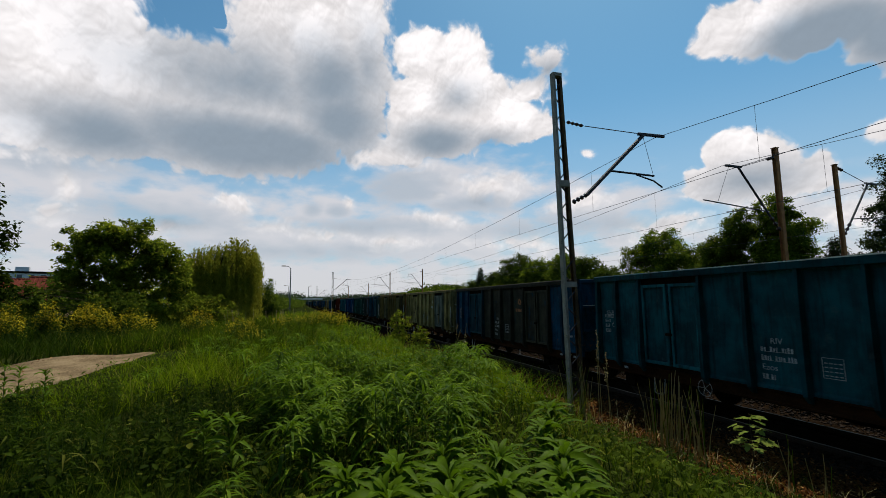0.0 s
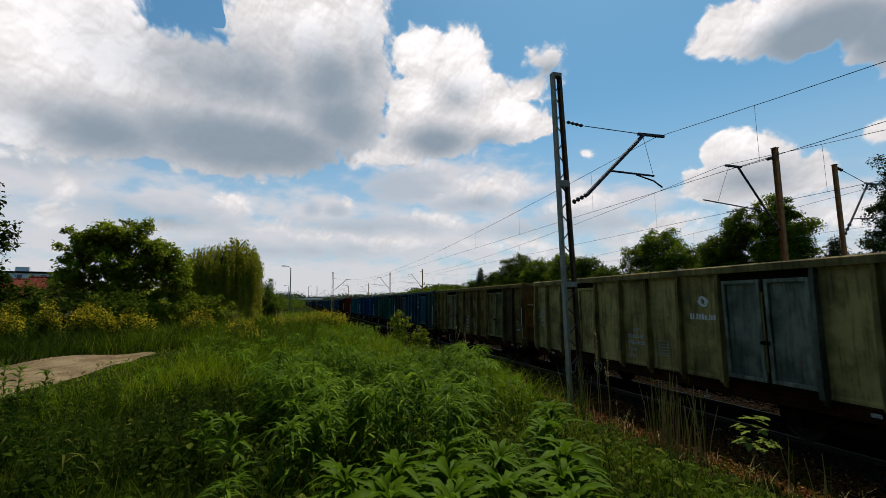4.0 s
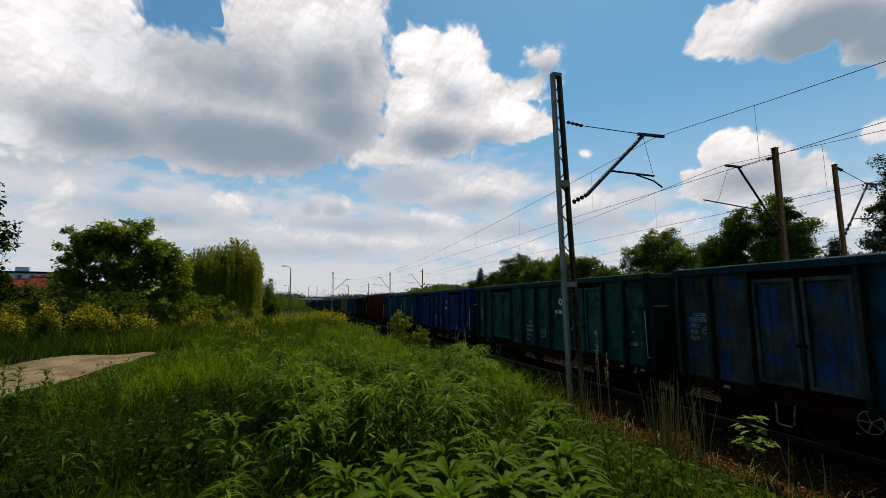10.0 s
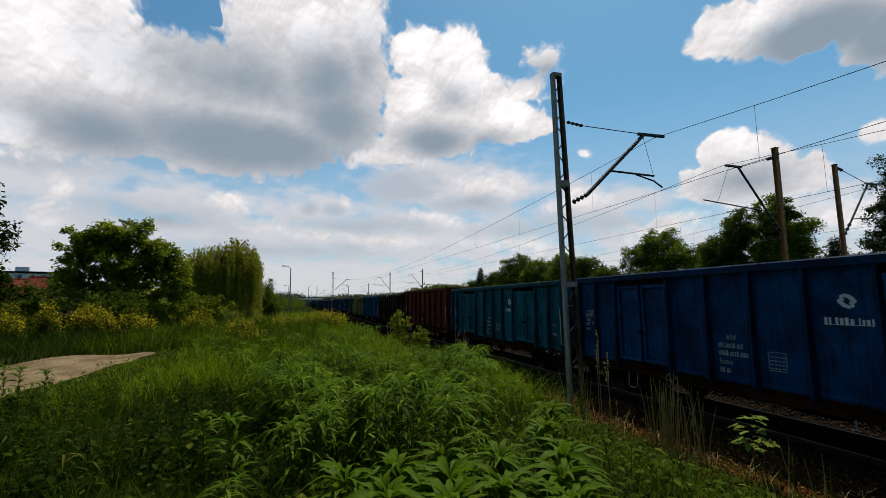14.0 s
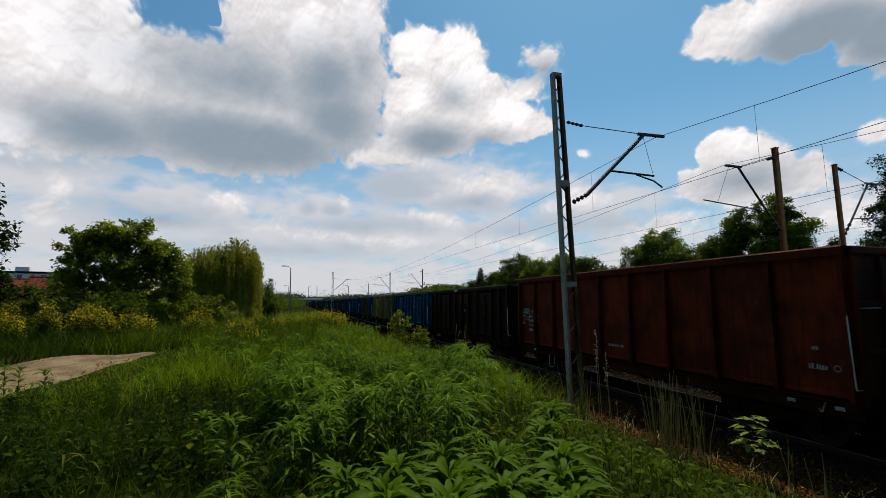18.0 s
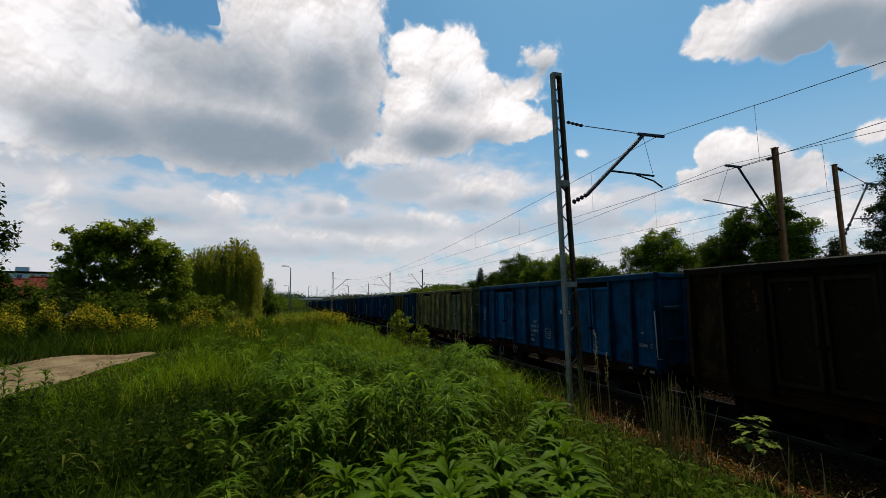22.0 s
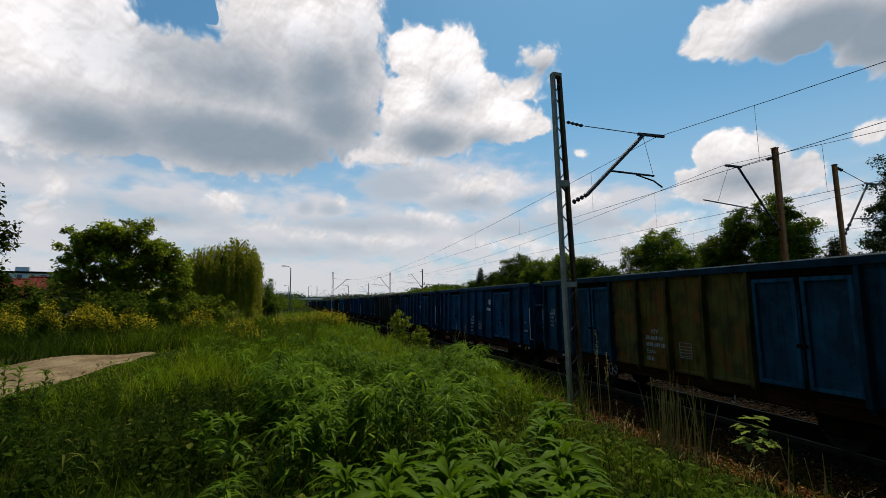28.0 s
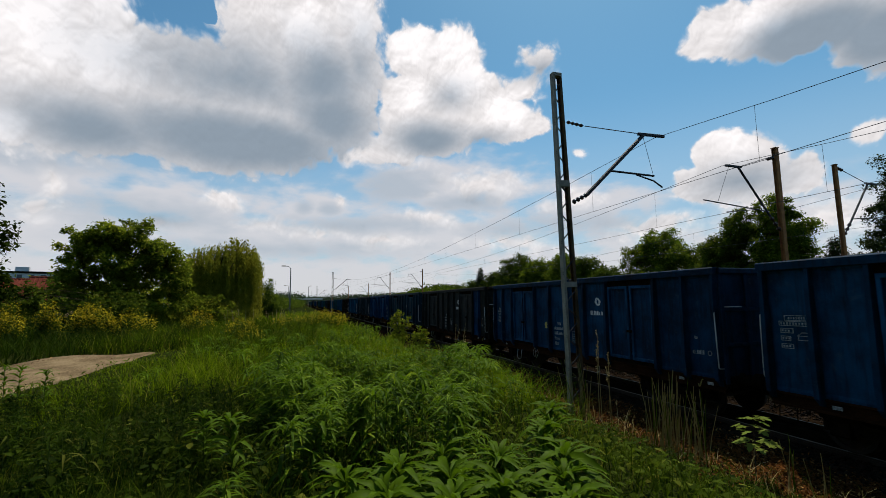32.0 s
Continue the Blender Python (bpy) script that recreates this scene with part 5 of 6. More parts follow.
def weed_stand(name, label, n, box, h0, h1, leaf, mat, keep=None, whorls=9):
    P, R, S = [], [], []
    stems = Geo()
    count = 0
    while count < n:
        x, y = rng.uniform(box[0], box[1]), rng.uniform(box[2], box[3])
        if math.hypot(x, y) < 2.3 or (keep is not None and not keep(np.array(x), np.array(y))):
            count += 1
            continue
        h = rng.uniform(h0, h1) * (0.62 + 0.42 * float(mound(x, y)))
        pos, yaw, pit, sc, lean = stalk_plant(h, whorls, leaf * rng.uniform(0.85, 1.15), rng)
        z = float(ground_z(x, y))
        P.append(pos + (x, y, z))
        R.append(turned(yaw, pit, rng.normal(0, 0.2, len(yaw))))
        S.append(sc)
        stems.tube([(x, y, z - 0.05), (x + lean[0] * h * 0.5, y + lean[1] * h * 0.5, z + h * 0.5), (x + lean[0] * h, y + lean[1] * h, z + h)], [0.006, 0.005, 0.002], 4, False)
        count += 1
    v, f = strew(NARROW_V, LANCE_F, np.concatenate(P), np.concatenate(R), np.concatenate(S))
    ob = tagged(new(name, fast_mesh(name, v, f, mat, True)), label, "weeds", "", "stuff")
    part("stem_tangle", stems.mesh("stem_tangle", STEM), ob)


def mound(x, y):
    """How tall the weeds stand: rounded clumps with hollows between them."""
    return np.clip(0.55 + 0.75 * np.sin(x * 2.1 + 0.9 * np.sin(y * 0.8)) * np.sin(y * 1.55 + 0.5 + 0.6 * np.sin(x * 1.3)), 0, 1.2)


def clumpy(x, y):
    return (np.sin(x * 1.9 + 0.7) * np.sin(y * 1.3 + 0.4) + 0.5 * np.sin(x * 0.8 - y * 0.7) > -0.15) & bank(x, y) & (x < 0.62 * y + 0.25 * np.sin(3 * y))


weed_stand("goldenrod", "dense stand of young green goldenrod with lance leaves", 380, (-0.5, 4.4, 2.6, 8.0), 0.40, 0.72, 0.20, WEED, lambda x, y: clumpy(x, y) & (mound(x, y) > 0.3) & (x < 0.52 * y), 8)
weed_stand("goldenrod", "tight stand of goldenrod with star-shaped leaf tops", 460, (-0.8, 4.6, 4.0, 10.0), 0.6, 0.9, 0.23, WEED, lambda x, y: (mound(x, y) > 0.42) & bank(x, y) & (x < 0.47 * y) & (x > -0.12 * y), 4)
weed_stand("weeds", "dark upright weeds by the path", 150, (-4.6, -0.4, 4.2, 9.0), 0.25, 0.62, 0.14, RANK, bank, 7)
weed_stand("goldenrod", "bushy goldenrod clump on the slope", 110, (4.7, 6.0, 9.4, 11.6), 0.45, 0.7, 0.16, WEED, bank, 12)
weed_stand("goldenrod", "scattered green goldenrod in the meadow", 320, (-3.0, 3.4, 8.0, 21.0), 0.5, 0.8, 0.20, WEED, lambda x, y: clumpy(x, y) & (mound(x, y) > 0.5), 6)
weed_stand("weeds", "low lance-leaved weeds at the slope foot", 160, (4.0, 7.6, 3.0, 12.5), 0.14, 0.32, 0.10, BUSHLEAF)


SWAYS = []


def big_weed(x, y, h, leaf, whorls):
    """A single large plant near the lens, each leaf a piece."""
    w = thing("goldenrod_plant", "tall green goldenrod plant with long drooping lance leaves", "weed plant", "large weeds in front", "", pose(x, y, float(ground_z(x, y)) - 0.02))
    SWAYS.append((w, x, y, 0.5))
    pos, yaw, pit, sc, lean = stalk_plant(h, whorls, leaf, rng)
    part("stem", Geo().tube([(0, 0, 0), (lean[0] * h * 0.5, lean[1] * h * 0.5, h * 0.5), (lean[0] * h, lean[1] * h, h)], [0.008, 0.006, 0.003], 6).mesh("stem", STEM), w)
    me = shared("lance", lambda: fast_mesh("leaf", [(x * 0.86, y, z + 0.14 * y - 0.06 * y * y) for x, y, z in LANCE_V], LANCE_F, WEED, True))
    for p, a, q, s in zip(pos, yaw, pit, sc):
        part("leaf", me, w, "", Matrix.LocRotScale(p, Euler((q + 0.12, rng.normal(0, 0.25), a)), (s, s, s)))


for x, y, h, leaf, n in ((0.55, 3.0, 0.46, 0.36, 6), (0.95, 2.8, 0.48, 0.38, 6), (1.35, 2.95, 0.50, 0.36, 6), (1.75, 2.75, 0.42, 0.34, 6), (0.75, 3.4, 0.52, 0.32, 7), (1.1, 3.25, 0.5, 0.34, 7), (1.55, 3.3, 0.5, 0.32, 7),
                         (1.2, 3.7, 0.54, 0.30, 8), (0.1, 4.3, 0.66, 0.26, 9), (0.6, 4.7, 0.70, 0.26, 9), (-0.55, 4.9, 0.7, 0.24, 9), (1.6, 4.4, 0.60, 0.27, 8), (2.2, 3.8, 0.5, 0.27, 8), (1.0, 5.2, 0.7, 0.24, 9), (-0.9, 5.4, 0.6, 0.2, 8),
                         (2.1, 3.3, 0.46, 0.34, 7), (1.9, 3.05, 0.44, 0.36, 6), (0.3, 3.3, 0.48, 0.32, 7), (2.6, 4.3, 0.5, 0.28, 8), (-4.05, 8.6, 0.74, 0.17, 8), (-3.75, 8.7, 0.68, 0.17, 8), (-4.35, 8.9, 0.72, 0.17, 8)):
    big_weed(x, y, h, leaf, n)


def undergrowth():
    """Broad leaves low between the stems."""
    x, y, r = spread(16000, 2.2, 16, -36, 66)
    ok = bank(x, y) & (rng.random(len(x)) < np.where(x > 5.2, 0.6, np.where((x < 0) & (y < 9), 0.25, 0.7)))
    x, y, r = x[ok], y[ok], r[ok]
    n = len(x)
    z = ground_z(x, y) + rng.uniform(0.03, 0.30, n)
    v, f = strew(LEAF_V, LEAF_F, np.stack([x, y, z], -1), turned(rng.uniform(0, 6.3, n), rng.normal(-0.1, 0.45, n), rng.normal(0, 0.4, n)), rng.uniform(0.05, 0.13, n))
    tagged(new("undergrowth", fast_mesh("undergrowth", v, f, BUSHLEAF)), "low broad-leaved undergrowth between the weeds", "undergrowth", "", "stuff")


undergrowth()


def brambles():
    """Broad toothed leaves in threes on low arching canes, at the near edge of the bank."""
    P, A = [], []
    for x0, x1, y0, y1, n in ((-3.4, 0.4, 3.4, 6.4, 260), (-4.6, -1.0, 5.0, 8.6, 120), (3.2, 7.2, 3.6, 9.5, 420)):
        x, y = rng.uniform(x0, x1, n), rng.uniform(y0, y1, n)
        z = ground_z(x, y) + rng.uniform(0.16, 0.42, n)
        a = rng.uniform(0, 6.3, n)
        for turn in (-1.3, 0.0, 1.3):
            P.append(np.stack([x + 0.03 * np.sin(-a - turn), y + 0.03 * np.cos(a + turn), z], -1))
            A.append(a + turn)
    pos, yaw = np.concatenate(P), np.concatenate(A)
    n = len(yaw)
    broad = [(0, 0, 0), (0.20, 0.12, 0.02), (0.34, 0.38, 0.05), (0.26, 0.70, 0.03), (0, 1.0, -0.10), (-0.26, 0.70, 0.03), (-0.34, 0.38, 0.05), (-0.20, 0.12, 0.02), (0, 0.4, -0.02)]
    v, f = strew(broad, [(0, 1, 2, 8), (8, 2, 3, 4), (8, 4, 5, 6), (0, 8, 6, 7)], pos, turned(yaw, rng.normal(-0.15, 0.35, n), rng.normal(0, 0.35, n)), rng.uniform(0.05, 0.10, n))
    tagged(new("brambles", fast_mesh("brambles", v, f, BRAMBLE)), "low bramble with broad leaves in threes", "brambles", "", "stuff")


brambles()


def leaf_litter():
    """Dry brown leaves and bits on the bare strip beside the ballast."""
    n = 38000
    y = 2.5 + 26 * rng.random(n) ** 1.5
    x = np.where(rng.random(n) < 0.6, rng.uniform(6.8, 9.5, n), 8.4 + rng.normal(0, 0.6, n))
    z = np.maximum(ground_z(x, y), np.interp(x, [7.0, 7.7, 9.2, 9.6], [-0.80, -0.68, -0.62, -0.58])) + rng.uniform(0.0, 0.07, n)
    v, f = strew(LEAF_V, LEAF_F, np.stack([x, y, z], -1), turned(rng.uniform(0, 6.3, n), rng.normal(0, 0.5, n), rng.normal(0, 0.5, n)), rng.uniform(0.035, 0.085, n))
    tagged(new("leaf_litter", fast_mesh("leaf_litter", v, f, LITTER)), "dry brown leaf litter beside the ballast", "leaf litter", "", "stuff")
    n = 420
    y = rng.uniform(10, 19, n)
    x = path_at(y) + rng.normal(0.25, 0.55, n) * (0.5 + 0.5 * np.sin(y * 1.9))
    v, f = strew(LEAF_V, LEAF_F, np.stack([x, y, ground_z(x, y) + 0.05], -1), turned(rng.uniform(0, 6.3, n), rng.normal(0, 0.3, n), rng.normal(0, 0.3, n)), rng.uniform(0.05, 0.12, n))
    tagged(new("leaf_litter", fast_mesh("leaf_litter", v, f, LITTER)), "scattered brown leaves on the gravel path", "leaf litter", "", "stuff")


leaf_litter()


def flower_bush(x, y, w, h, n, label="yellow-flowering wild mustard bush in the meadow"):
    b = thing("flowering_bush", label, "flowering bush", "yellow-flowering bushes", "", pose(x, y, float(ground_z(x, y)) - 0.03))
    a, q = rng.uniform(0, 6.3, n), np.sqrt(rng.random(n))
    top = h * (0.60 + 0.40 * (1 - q ** 2)) * rng.uniform(0.6, 1.1, n)
    X, Y = np.cos(a) * q * w, np.sin(a) * q * w * 0.7
    g = Geo()
    for k in range(0, n, max(1, n // 60)):
        g.tube([(X[k] * 0.4, Y[k] * 0.4, 0), (X[k] * 0.8, Y[k] * 0.8, top[k] * 0.6), (X[k], Y[k], top[k])], [0.006, 0.005, 0.002], 4, False)
    part("stem_tangle", g.mesh("stem_tangle", STEM), b)
    m = n * 6
    k = rng.integers(0, n, m)
    t = rng.uniform(0.25, 0.95, m)
    pos = np.stack([X[k] * (0.5 + 0.5 * t) + rng.normal(0, 0.06, m), Y[k] * (0.5 + 0.5 * t) + rng.normal(0, 0.06, m), top[k] * t], -1)
    v, f = strew(LEAF_V, LEAF_F, pos, turned(rng.uniform(0, 6.3, m), rng.normal(0.2, 0.5, m), rng.normal(0, 0.4, m)), rng.uniform(0.08, 0.17, m))
    part("foliage", fast_mesh("foliage", v, f, BUSHLEAF), b)
    m = n * 6
    k = rng.integers(0, n, m)
    pos = np.stack([X[k] + rng.normal(0, 0.04, m), Y[k] + rng.normal(0, 0.04, m), top[k] + rng.normal(-0.05, 0.13, m)], -1)
    v, f = strew([(-0.5, -0.5, 0), (0.5, -0.5, 0.15), (0.5, 0.5, 0), (-0.5, 0.5, 0.15)], [(0, 1, 2, 3)], pos, turned(rng.uniform(0, 6.3, m), rng.normal(0, 0.6, m), rng.normal(0, 0.6, m)), rng.uniform(0.03, 0.055, m))
    part("blossom_crown", fast_mesh("blossom_crown", v, f, BLOOM), b)


for x, y, w, h, n in ((-8.9, 24.2, 1.0, 1.75, 300), (-7.4, 24.6, 1.0, 1.4, 170), (-10.2, 23.4, 0.5, 1.75, 130), (-12.4, 23.2, 0.7, 2.0, 110), (-10.8, 22.0, 0.6, 1.3, 80), (-4.7, 25.0, 0.8, 1.45, 130),
                      (-2.3, 21.0, 0.7, 1.15, 90), (-1.6, 18.0, 0.5, 0.95, 50), (1.5, 30.0, 1.7, 1.15, 280), (-0.6, 28.0, 1.0, 1.1, 80), (-11.6, 23.6, 0.6, 1.6, 60)):
    flower_bush(x, y, w, h, n)


def dry_stalks(x, y, w, h, n, heads):
    """Last year's straw stems standing in a loose clump."""
    c = thing("dry_grass_clump", "clump of tall dry straw-coloured grass stalks", "dry grass", "dry stalk clumps", "", pose(x, y, float(ground_z(x, y)) - 0.05))
    SWAYS.append((c, x, y, 0.9))
    for k in range(n):
        px, py = rng.normal(0, w), rng.normal(0, w * 0.6)
        hh = h * rng.uniform(0.6, 1.1)
        lx, ly = rng.normal(0, 0.10), rng.normal(0, 0.08)
        g = Geo().tube([(px, py, 0), (px + lx * hh * 0.4, py + ly * hh * 0.4, hh * 0.5), (px + lx * hh * 1.1, py + ly * hh, hh)], [0.0088, 0.0078, 0.0045], 5)
        s = part("stalk", g.mesh("stalk", STRAW if k % 4 or heads else GRASSFAR), c)
        if k < heads:
            m = 26
            t = rng.uniform(0.68, 1.0, m)
            pos = np.stack([px + lx * hh * 1.1 * t + rng.normal(0, 0.018, m), py + ly * hh * t + rng.normal(0, 0.018, m), hh * t], -1)
            v, f = strew(LEAF_V, LEAF_F, pos, turned(rng.uniform(0, 6.3, m), rng.normal(0.8, 0.4, m), rng.normal(0, 0.4, m)), rng.uniform(0.03, 0.06, m))
            tagged(part("seed_head", fast_mesh("seed_head", v, f, STRAW), s), kind="stuff")


for x, y, w, h, n, k in ((7.55, 8.15, 0.14, 1.55, 20, 0), (7.6, 7.7, 0.16, 1.65, 24, 0), (7.65, 7.15, 0.14, 1.45, 16, 0), (7.6, 10.9, 0.16, 1.6, 18, 0), (7.65, 10.2, 0.04, 2.7, 2, 2), (7.75, 9.9, 0.04, 2.4, 2, 2),
                         (7.9, 21.3, 0.08, 2.2, 2, 2), (8.0, 23.1, 0.08, 2.6, 2, 2), (7.6, 38.0, 0.5, 1.5, 10, 2), (7.9, 5.6, 0.08, 1.0, 5, 0), (7.8, 5.1, 0.08, 0.9, 4, 0), (-0.9, 33, 0.9, 1.35, 18, 6), (-3.5, 36, 1.0, 1.5, 12, 5)):
    dry_stalks(x, y, w, h, n, k)


def maple_leaf_mesh():
    tips = [(0.0, -0.12), (0.12, -0.06), (0.42, -0.16), (0.26, 0.10), (0.52, 0.36), (0.20, 0.36), (0.22, 0.62), (0.0, 0.95), (-0.22, 0.62), (-0.20, 0.36), (-0.52, 0.36), (-0.26, 0.10), (-0.42, -0.16), (-0.12, -0.06)]
    n = len(tips)
    v = [(0, 0.22, 0.03)] + [(x, y, -0.10 * (x * x + (y - 0.2) ** 2)) for x, y in tips]
    me = bpy.data.meshes.new("leaf")
    me.from_pydata(v, [], [(0, 1 + k, 1 + (k + 1) % n) for k in range(n)])
    me.materials.append(MAPLE)
    return me


def maple_sapling(x, y):
    s = thing("maple_sapling", "young maple sapling with pale yellow-green lobed leaves", "sapling", "", "", pose(x, y, float(ground_z(x, y)) - 0.03))
    SWAYS.append((s, x, y, 1.2))
    part("stem", Geo().tube([(0, 0, 0), (0.03, 0.02, 0.6), (0.0, 0.0, 1.25)], [0.012, 0.009, 0.004], 6).mesh("stem", BARK), s)
    me = maple_leaf_mesh()
    for k in range(26):
        z = 0.62 + 0.62 * (k // 2) / 13
        a = k * 1.57 + (k // 2) * 1.3 + rng.normal(0, 0.3)
        d = rng.uniform(0.16, 0.32) * (1.25 - z * 0.5)
        px, py = math.cos(a) * d, math.sin(a) * d
        part("leaf", me, s, "", Matrix.LocRotScale((px, py, z + rng.normal(0.03, 0.03)), Euler((rng.normal(-0.25, 0.2), rng.normal(0, 0.2), a - math.pi / 2)), (0.20, 0.20, 0.20)))


maple_sapling(7.75, 6.1)

# ---------------------------------------------------------------- trees


def crown_points(lobes, n):
    """Places in a shell of the lobes, thicker towards their skin, in clumps."""
    w = np.array([l[3] * l[4] * l[5] for l in lobes]) ** 0.67
    k = rng.choice(len(lobes), n, p=w / w.sum())
    L = np.array(lobes)[k]
    d = rng.normal(size=(n, 3))
    d /= np.linalg.norm(d, axis=1, keepdims=True)
    q = rng.random(n) ** 0.45
    return L[:, :3] + d * L[:, 3:6] * q[:, None]


def tree(name, label, x, y, lobes, mat, clumps, per, leaf, spreadr, trunk=0.18, base=0.0, cat="tree", group="trees"):
    """lobes: (dx, dy, z, rx, ry, rz) over the foot; limbs run from the trunk into the clumps."""
    z0 = float(ground_z(x, y))
    t = thing(name, label, cat, group, "", pose(x, y, z0 - 0.1))
    top = max(l[2] for l in lobes)
    mean = np.mean(np.array(lobes)[:, :2], 0)
    g = Geo()
    fork = base + 0.30 * (top - base)
    axis = [(0, 0, -0.2), (rng.normal(0, 0.08), rng.normal(0, 0.08), fork * 0.5), (mean[0] * 0.15, mean[1] * 0.15, fork), (mean[0] * 0.5, mean[1] * 0.5, top * 0.75), (mean[0] * 0.8, mean[1] * 0.8, top)]
    g.tube(axis, [trunk * 1.35, trunk, trunk * 0.85, trunk * 0.45, trunk * 0.12], 9)
    c = crown_points(lobes, clumps)
    for p in c[: min(clumps, 34)]:
        s = rng.uniform(0.25, 0.75)
        a = np.array(axis[2]) * (1 - s) + np.array(axis[4]) * s
        a[2] = min(a[2], p[2])
        mid = (a + p) / 2 + (0, 0, 0.12 * np.linalg.norm(p - a))
        r = trunk * 0.30 * (1.1 - s * 0.6)
        g.tube([tuple(a), tuple(mid), tuple(p)], [r, r * 0.6, r * 0.2], 5, False)
    part("trunk", g.mesh("trunk", BARK, True), t)
    n = clumps * per
    k = np.repeat(np.arange(clumps), per)
    size = rng.uniform(0.55, 1.3, clumps)[k]
    d = rng.normal(size=(n, 3))
    d /= np.linalg.norm(d, axis=1, keepdims=True)
    pos = c[k] + d * (rng.random(n) ** 0.5 * spreadr * size)[:, None] * np.array([1, 1, 0.75])
    rot = turned(rng.uniform(0, 6.3, n), rng.normal(-0.35, 0.5, n), rng.normal(0, 0.5, n))
    v, f = strew(LEAF_V, LEAF_F, pos, rot, leaf * rng.uniform(0.6, 1.3, n))
    part("crown", fast_mesh("crown", v, f, mat), t)
    return t


def weeping_willow(x, y):
    t = thing("willow_tree", "weeping willow with pale yellow-green hanging branches", "tree", "trees", "", pose(x, y, float(ground_z(x, y)) - 0.1))
    g = Geo().tube([(0, 0, -0.2), (0.1, 0, 1.5), (0.0, 0.1, 3.0)], [0.5, 0.38, 0.32], 10)
    P, S = [], []
    lobes = [(-1.7, 0, 5.0, 1.6, 1.6, 1.1), (-0.3, 0.2, 5.9, 1.6, 1.7, 1.2), (1.6, 0, 6.5, 1.6, 1.7, 1.2), (3.0, 0, 5.7, 1.0, 1.5, 1.3), (0.9, -0.8, 5.1, 2.6, 1.4, 1.4)]
    tips = crown_points(lobes, 980)
    for p in tips[:26]:
        g.tube([(0, 0, 2.6), (p[0] * 0.5, p[1] * 0.5, p[2] * 0.75), tuple(p)], [0.16, 0.08, 0.02], 6, False)
    part("trunk", g.mesh("trunk", BARK, True), t)
    for p in tips:
        drop = min(p[2] - 0.3, rng.uniform(1.0, 6.0))
        m = int(22 + drop * 24)
        q = np.sort(rng.random(m))
        out = np.array([p[0], p[1]]) / (np.hypot(p[0], p[1]) + 0.1) * 0.28
        P.append(np.stack([p[0] + out[0] * np.sqrt(q) + rng.normal(0, 0.05, m), p[1] + out[1] * np.sqrt(q) + rng.normal(0, 0.05, m), p[2] - drop * q + 0.3 * np.sin(q * 2.5) * (q < 0.3)], -1))
    pos = np.concatenate(P)
    n = len(pos)
    v, f = strew([(0, 0, 0), (0.11, 0.5, 0), (0, 1, 0), (-0.11, 0.5, 0)], LEAF_F, pos, turned(rng.uniform(0, 6.3, n), rng.normal(-1.15, 0.3, n), rng.normal(0, 0.5, n)), rng.uniform(0.13, 0.27, n))
    part("crown", fast_mesh("crown", v, f, WILLOWL), t)


tree("walnut_tree", "broad walnut tree with dark green leaves beside the path", -11.3, 34.0,
     [(-1.9, 0, 5.6, 1.3, 1.5, 1.3), (-0.5, 0, 5.8, 1.2, 1.4, 1.2), (0.9, 0, 6.3, 1.2, 1.4, 1.4), (-0.5, 0, 4.2, 3.0, 2.4, 1.6), (2.1, 0, 4.8, 1.5, 1.8, 1.4), (3.1, 0.3, 3.5, 1.1, 1.4, 1.6), (-2.6, 0, 3.4, 1.1, 1.6, 1.1), (0.6, 0, 2.1, 3.3, 2.2, 1.4)],
     WALNUT, 340, 120, 0.22, 0.50, 0.30)
weeping_willow(-7.05, 42.0)
tree("roadside_tree", "dark-leaved tree at the edge of the path", -12.45, 22.8, [(-0.1, 0, 4.6, 1.1, 1.2, 1.5), (-0.6, 0, 6.0, 1.0, 1.2, 1.2), (-0.1, 0, 3.2, 1.0, 1.0, 1.0), (0.1, 0, 2.4, 0.9, 0.9, 1.0)], BRAMBLE, 160, 60, 0.20, 0.45, 0.15)
tree("shrub", "dark green shrub thicket under the willow", -8.0, 38, [(0, 0, 1.5, 2.2, 1.2, 1.3), (2.2, 0, 1.3, 1.8, 1.2, 1.2), (-1.8, 0, 1.3, 1.6, 1.2, 1.2)], WALNUT, 90, 80, 0.18, 0.5, 0.08, 0, "shrub", "shrubs")
tree("shrub", "dark green shrub by the street lamp", -3.9, 60, [(0.1, 0, 3.4, 0.9, 0.9, 1.6), (0.6, 0, 2.2, 1.1, 1.1, 1.5), (-1.2, 0, 2.2, 1.3, 1.2, 1.6)], DARKLEAF, 110, 70, 0.2, 0.5, 0.1, 0, "shrub", "shrubs")
tree("shrub", "dark rounded shrub between the willow and the street lamp", -2.9, 47, [(0, 0, 1.7, 1.1, 1.0, 1.3), (-1.2, 0, 1.9, 1.0, 1.0, 1.5), (0.6, 0, 1.2, 0.8, 0.9, 1.0)], BUSHLEAF, 90, 70, 0.17, 0.45, 0.08, 0, "shrub", "shrubs")
tree("shrub", "grey-green shrub at the house garden", -15.5, 26, [(0, 0, 1.5, 3.0, 1.4, 1.0), (3, 0, 1.5, 2.0, 1.2, 1.0), (-3.5, 0, 1.7, 2.5, 1.4, 1.2), (5.6, 3.0, 1.3, 1.6, 1.2, 0.9)], BUSHLEAF, 130, 80, 0.17, 0.5, 0.07, 0, "shrub", "shrubs")
